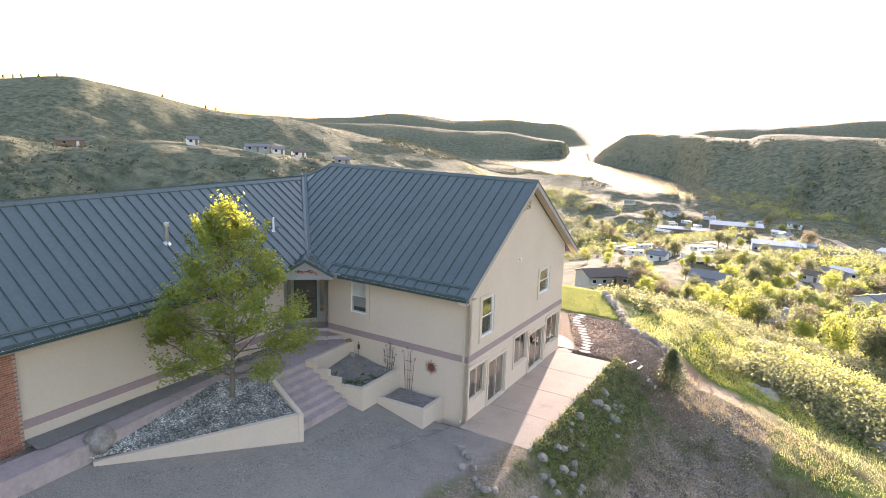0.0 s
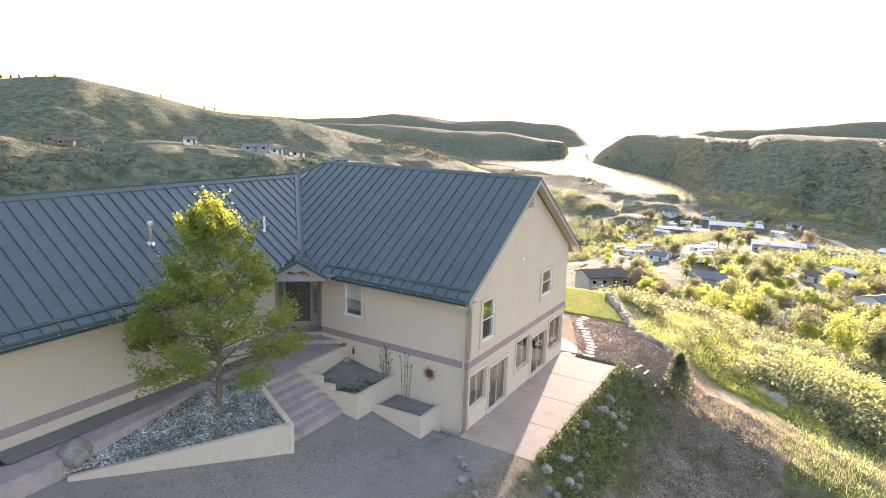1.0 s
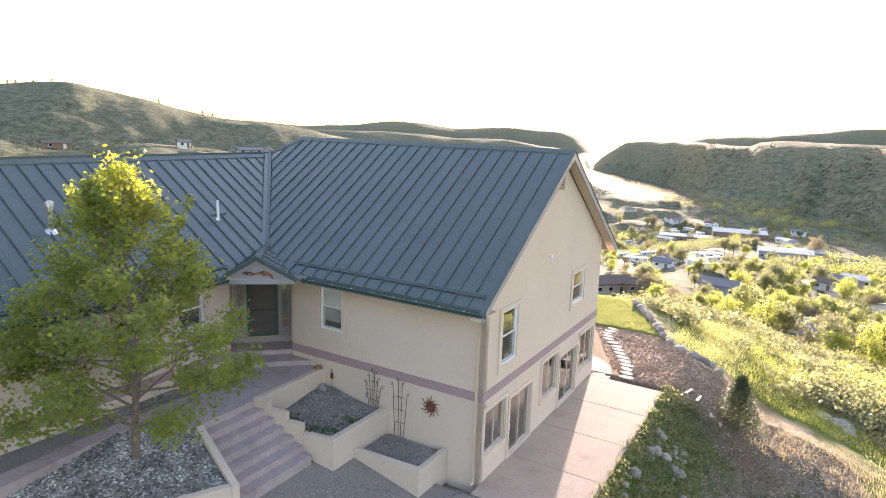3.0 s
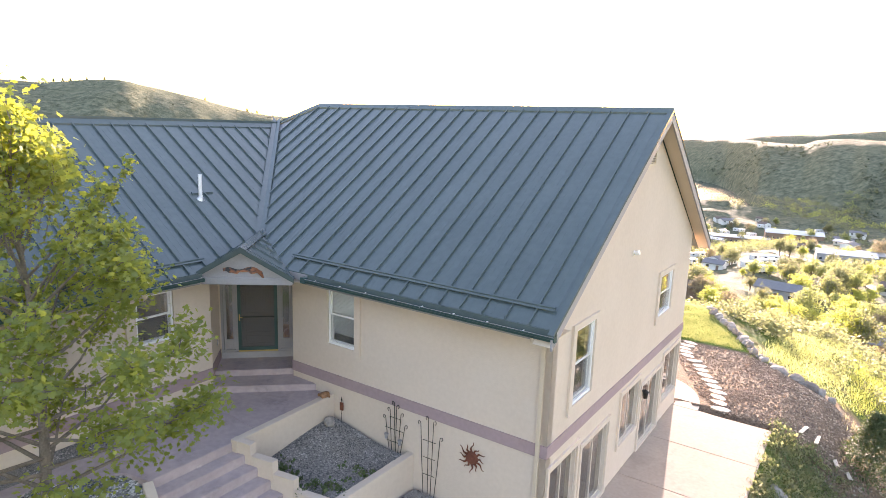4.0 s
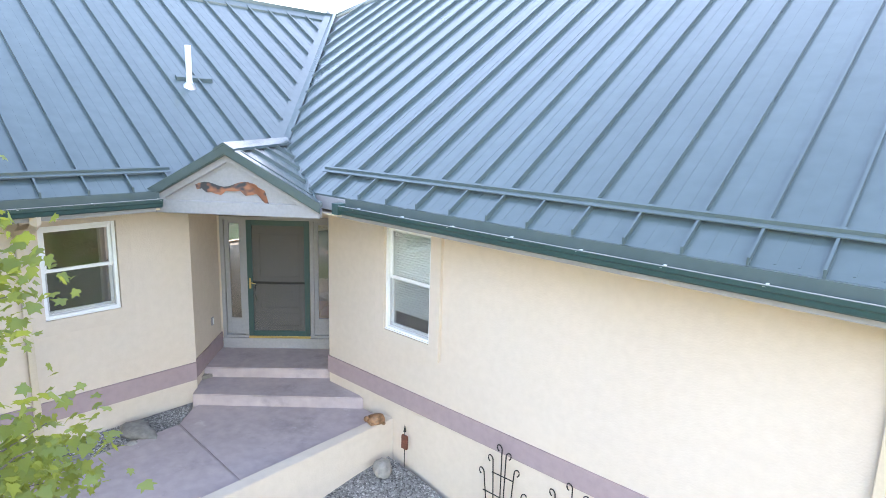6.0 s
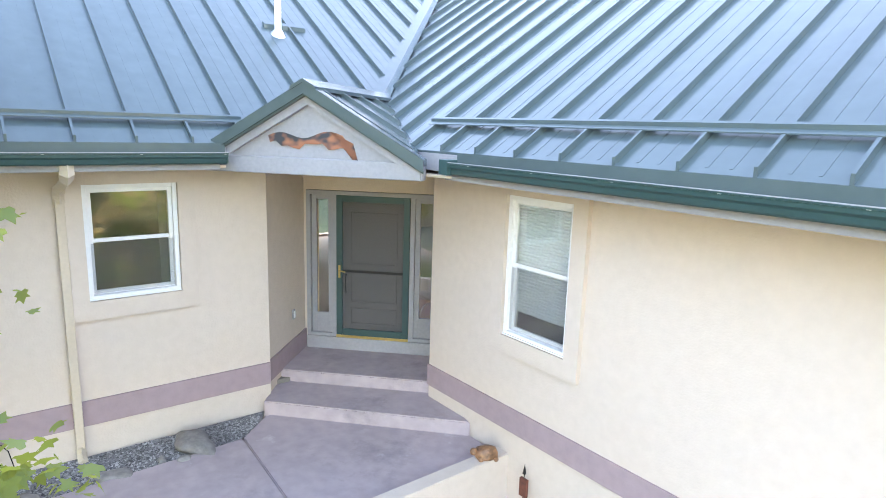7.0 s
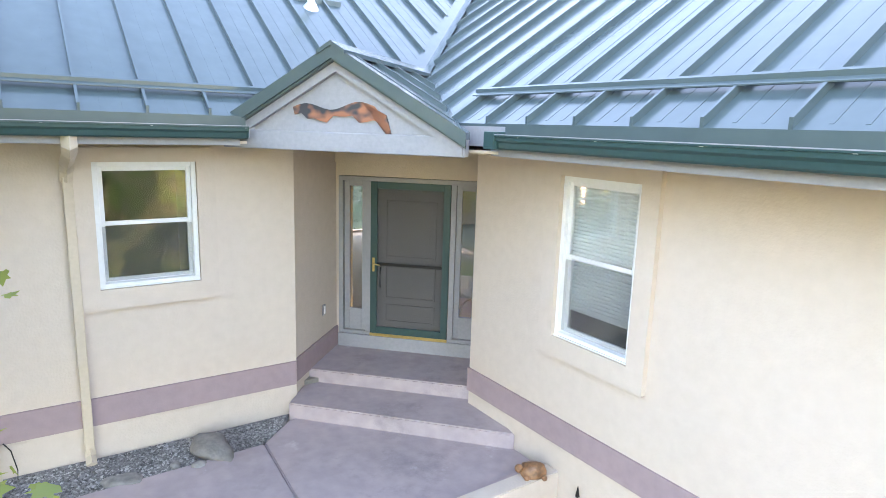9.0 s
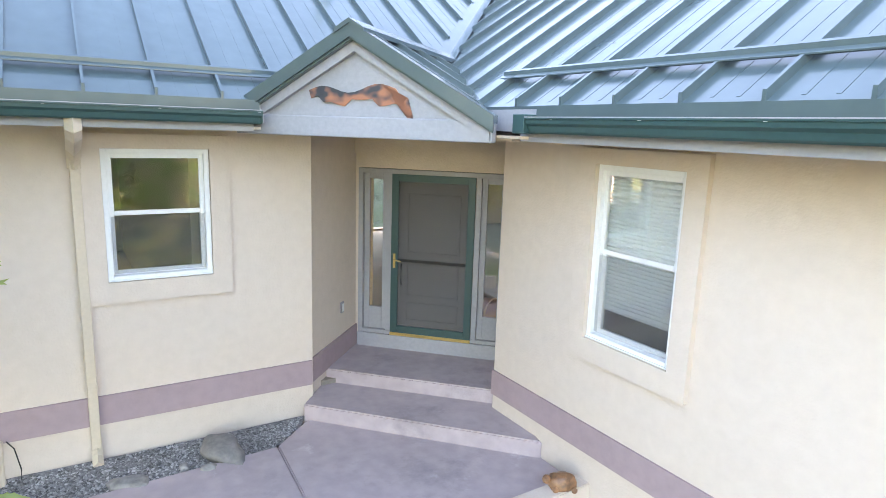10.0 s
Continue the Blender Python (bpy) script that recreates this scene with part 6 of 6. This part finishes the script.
scatter("lawn_grass", 6500, lawn_area, 0.09, 6, (0.1, 0.1, 0.02), tones[1], "mown bright green lawn", "grass", 45, BLADE, -0.9)
scatter("east_scrub", 1800, sector(72, 160, 62, 125, 0.5, 1.6, -0.1), 0.35, 14, (0.4, 0.4, 0.3), tones[2], "golden-green scrub on the hillside across the yard", "scrub", 49)
scatter("dark_scrub", 1500, sector(78, 150, 34, 125, 0.4, 1.3, -0.1), 0.3, 12, (0.35, 0.35, 0.25), scrub_m, "dark scrub on the hillside across the yard", "scrub", 53)
rg_ = random.Random(12)
spots_ = [(cx_ + rg_.gauss(0, 0.22), cy_ + rg_.gauss(0, 0.16), 1.63) for cx_, cy_ in ((-5.75, -2.3), (-4.05, -2.2), (-4.3, -2.35), (-5.2, -2.45), (-3.9, -1.4)) for _ in range(9)]
weeds = leaf_cloud("planter_weeds", spots_, 0.07, 12, (0.05, 0.05, 0.015), weed_m, None, 51, QUAD, -0.5)
weeds.matrix_basis = HM
tagged(weeds, "low green weeds among the planter's gravel", "weeds", kind="stuff")
scatter("planter_plant", 4, lambda r_, n: (np.array([HM @ Vector((q[0], q[1], 0)) for q in ((-1.6, -1.2), (-1.75, -1.1), (-1.5, -1.05), (-1.9, -1.2))])[:, 0], np.array([HM @ Vector((q[0], q[1], 0)) for q in ((-1.6, -1.2), (-1.75, -1.1), (-1.5, -1.05), (-1.9, -1.2))])[:, 1], np.array([0.3] * 4)), 0.12, 1, (0.05, 0.05, 0.03), tones[1], "small green plants in the planter", "plants", 46)

# ---- houses and barns in the valley and on the hills ----
wall_tones = [surface("siding_cream", (0.6, 0.55, 0.46), None, 0.8), surface("siding_grey", (0.35, 0.36, 0.37), None, 0.8), surface("siding_brown", (0.25, 0.17, 0.12), None, 0.85), surface("siding_white", (0.75, 0.75, 0.73), None, 0.7)]
roof_tones = [surface("shingle_brown", (0.16, 0.12, 0.1), (0.11, 0.085, 0.07), 0.9, big=3), surface("shingle_grey", (0.2, 0.2, 0.21), (0.14, 0.14, 0.15), 0.85, big=3), surface("metal_pale", (0.55, 0.57, 0.6), (0.47, 0.49, 0.52), 0.35, 0.3, bump=0.0)]
dark_pane = surface("dark_pane", (0.03, 0.035, 0.04), None, 0.08, bump=0.0)


def far_house(name, m, L, D, Hh, wt, rt, label, category, rise=0.32, chimney=False, group=""):
    """A house with walls, two roof slopes, windows and a door; L long, D deep, Hh to the eaves."""
    h = empty(name, m, label, category, group)
    bm = a_box(-L / 2, L / 2, -D / 2, D / 2, -2.5, Hh)
    top = Hh + rise * D / 2
    for sx in (-L / 2, L / 2):
        vs = [bm.verts.new(p) for p in ((sx, -D / 2, Hh), (sx, D / 2, Hh), (sx, 0, top))]
        bm.faces.new(vs)
    part("wall", bm, wall_tones[wt], h)
    for sg in (-1, 1):
        bm = bmesh.new()
        e = D / 2 + 0.5
        ez = Hh - rise * 0.5
        a = [bm.verts.new(p) for p in ((-L / 2 - 0.4, sg * e, ez), (L / 2 + 0.4, sg * e, ez), (L / 2 + 0.4, 0, top), (-L / 2 - 0.4, 0, top))]
        b = [bm.verts.new(v_.co + Vector((0, 0, 0.22))) for v_ in a]
        bm.faces.new(a); bm.faces.new(b)
        for k in range(4):
            bm.faces.new((a[k], a[(k + 1) % 4], b[(k + 1) % 4], b[k]))
        bmesh.ops.recalc_face_normals(bm, faces=bm.faces)
        part("roof_slope", bm, roof_tones[rt], h)
    n = max(2, int(L / 3.2))
    for sg in (-1, 1):
        for k in range(n):
            x_ = -L / 2 + (k + 0.5) * L / n
            y_ = sg * D / 2
            if k == n // 2 and sg < 0:
                part("door", a_box(x_ - 0.5, x_ + 0.5, y_ - 0.04, y_ + 0.04, 0.0, 2.1), wall_tones[2 if wt != 2 else 3], h)
            else:
                wd = part("window", rect_ring(x_ - 0.65, x_ + 0.65, 1.0, 2.2, 0.09, y_ - 0.06, y_ + 0.06), wall_tones[3], h)
                part("pane", a_box(x_ - 0.58, x_ + 0.58, y_ - 0.03, y_ + 0.03, 1.07, 2.13), dark_pane, wd)
    if chimney:
        part("chimney", a_box(L * 0.2 - 0.5, L * 0.2 + 0.5, -0.4, 0.4, top - 0.6, top + 1.1), wall_tones[1], h)
    return h


def house_at(az, el, *a, turn=0.0, **k):
    p = meet(az, el)
    if p:
        return far_house(a[0], on_land(p[0], p[1], turn, 0.3), *a[1:], **k)


house_at(25.9, -16.2, "house", 13, 8.5, 3.2, 2, 1, "dark house with grey roof below the hill", "house", turn=-25, chimney=True)
house_at(12.2, -13.9, "house", 17, 9, 3.0, 0, 0, "low cream house with brown roof", "house", turn=18)
house_at(14.6, -13.9, "house", 9, 7, 2.8, 2, 0, "small brown-roofed house among trees", "house", turn=-20)
house_at(20.9, -13.2, "house", 11, 8, 3.2, 1, 1, "grey house with grey gable roof", "house", turn=-35)
house_at(33.6, -13.9, "house", 13, 9, 5.4, 3, 1, "white two-storey house by the road", "house", turn=20)
house_at(36.0, -12.0, "house", 12, 8, 3.2, 0, 0, "cream house with brown roof", "house", turn=-10)
house_at(18.4, -9.0, "barn", 40, 11, 4.0, 2, 2, "long barn with pale metal roof", "barn", rise=0.22, turn=-14)
house_at(22.3, -8.4, "barn", 36, 13, 5.0, 2, 2, "brown barn with pale metal roof", "barn", rise=0.3, turn=-16)
house_at(25.6, -9.7, "barn", 24, 12, 4.0, 1, 2, "barn with shining metal roof", "barn", rise=0.22, turn=-20)
house_at(27.0, -9.5, "barn", 16, 10, 4.0, 1, 2, "smaller barn with shining metal roof", "barn", rise=0.22, turn=-20)
rg = random.Random(9)
for k in range(30):
    az = rg.uniform(11.5, 36)
    el = -7.4 - 4.6 * rg.random() if k < 20 else -6.7 - 1.8 * rg.random()
    if az > 27 and el > -9:
        continue
    u = rg.random()
    house_at(az, el, "house", rg.uniform(7, 12), rg.uniform(5.5, 8), 2.7, rg.choice((0, 1, 3, 3)), rg.choice((0, 1, 1, 2)), rg.choice(("small house in the valley", "single-storey valley house among trees")), "house", turn=rg.uniform(-60, 60), group="houses in the valley")
for az, L, wt, rt, lb in ((-34.2, 15, 2, 0, "dark house on the hill crest"), (-25.2, 7, 3, 1, "small pale cabin on the hill crest"), (-20.0, 16, 1, 1, "long grey house on the hill crest"), (-18.2, 8, 3, 1, "small white house on the crest"), (-16.4, 9, 3, 0, "white gabled house on the crest"), (-12.6, 10, 1, 1, "grey house on the ridge"), (-11.0, 9, 3, 1, "white house on the ridge")):
    r_ = 284.0
    x_, y_ = CX + r_ * math.sin(radians(az)), CY + r_ * math.cos(radians(az))
    far_house("house", on_land(x_, y_, -az + 10, 0.2), L * 0.62, 5.5, 2.3, wt, rt, lb, "house", group="houses on the hill")
def trailer(m, L, label):
    """A white camping trailer: rounded body, windows, door, wheels."""
    t = empty("trailer", m, label, "trailer", "trailers parked in the valley")
    part("body", a_box(-L / 2, L / 2, -1.2, 1.2, 0.5, 3.0, 0.25), wall_tones[3], t)
    for sg in (-1.21, 1.21):
        for k in (-0.3, 0.28):
            part("window", a_box(k * L - 0.5, k * L + 0.5, sg - 0.02, sg + 0.02, 1.7, 2.4), dark_pane, t)
    part("door", a_box(-0.35, 0.35, -1.24, -1.18, 0.6, 2.5), wall_tones[0], t)
    for sx in (-0.5, 0.5):
        for sg in (-1.0, 1.0):
            bm = bmesh.new(); bmesh.ops.create_cone(bm, cap_ends=True, segments=14, radius1=0.38, radius2=0.38, depth=0.25, matrix=pose(sx, sg, 0.38, 90))
            part("wheel", bm, dark_pane, t)
    return t


rg = random.Random(4)
for k in range(26):
    az, el = (rg.uniform(12.6, 21), rg.uniform(-11.4, -10.2)) if k < 17 else (rg.uniform(17, 25), rg.uniform(-8.6, -7.6))
    p = meet(az, el)
    trailer(on_land(p[0], p[1], rg.uniform(-40, 40), 0.05), rg.uniform(6, 10), "white camping trailer parked among trees")

# lone conifers on the skyline
for az in (-38.0, -37.4, -36.9, -35.8, -34.6, -27.3, -24.0, -23.2):
    r_ = 842
    x_, y_ = CX + r_ * math.sin(radians(az)), CY + r_ * math.cos(radians(az))
    o = spruce_tree(on_land(x_, y_) @ Matrix.Scale(1.7, 4))
    tagged(o, "lone dark conifer on the hill's skyline", "tree", "skyline trees")

# roads
def road(name, path, width, mat, label):
    """A strip draped on the land through points given by azimuth and elevation."""
    P = [meet(*q) for q in path]
    P = [Vector((p[0], p[1])) for p in P if p]
    pts = []
    for a, b in zip(P, P[1:]):
        for f in np.linspace(0, 1, 14, endpoint=False):
            pts.append(a.lerp(b, f))
    bm = bmesh.new()
    rows = []
    for i, p in enumerate(pts):
        d = (pts[min(i + 1, len(pts) - 1)] - pts[max(i - 1, 0)]).normalized()
        nrm = Vector((-d.y, d.x)) * width / 2
        rows.append([bm.verts.new((q.x, q.y, float(height(np.float64(q.x), np.float64(q.y))) + 0.35)) for q in (p + nrm, p, p - nrm)])
    for a, b in zip(rows, rows[1:]):
        for k in range(2):
            bm.faces.new((a[k], a[k + 1], b[k + 1], b[k]))
    bmesh.ops.recalc_face_normals(bm, faces=bm.faces)
    structure(part(name, bm, mat), label, "road")


dirt_m = surface("dirt_road", (0.4, 0.34, 0.27), (0.32, 0.27, 0.21), 0.95, big=0.2, fine=2)
road("road", [(29.0, -14.6), (29.8, -13.2), (29.4, -12.2), (28.2, -11.6), (27.0, -11.2)], 6, dirt_m, "pale gravel road through the trees")
road("road_lower", [(10.5, -9.5), (14, -9.3), (18, -9.6), (23, -9.9), (27, -10.4), (33, -11.6)], 6, dirt_m, "pale road along the valley floor")
road("road_upper", [(27.5, -7.8), (30, -8.6), (33, -9.8), (36, -11)], 5, dirt_m, "pale road at the foot of the mesa")

# brick end of the garage wing: mortar core with bricks set proud
pier = structure(part("wall_brick", a_box(-9.2, -8.86, -15.6, -13.3, 1.5, 5.6), mortar, m=HM), "red brick facing at the end of the wing")
bme = bmesh.new(); box(bme, -0.1, 0.1, -0.01, 0.02, -0.03, 0.03, 0.004)
b_me = bpy.data.meshes.new("brick"); bme.to_mesh(b_me); bme.free(); b_me.materials.append(brick_m)
for row in range(46):
    z_ = 2.1 + row * 0.075
    for col in range(6):
        y_ = -13.42 - col * 0.215 - (0.1 if row % 2 else 0)
        o = new("brick", b_me)
        o.parent = pier
        o.matrix_basis = pose(-8.855, y_, z_) @ ROT90
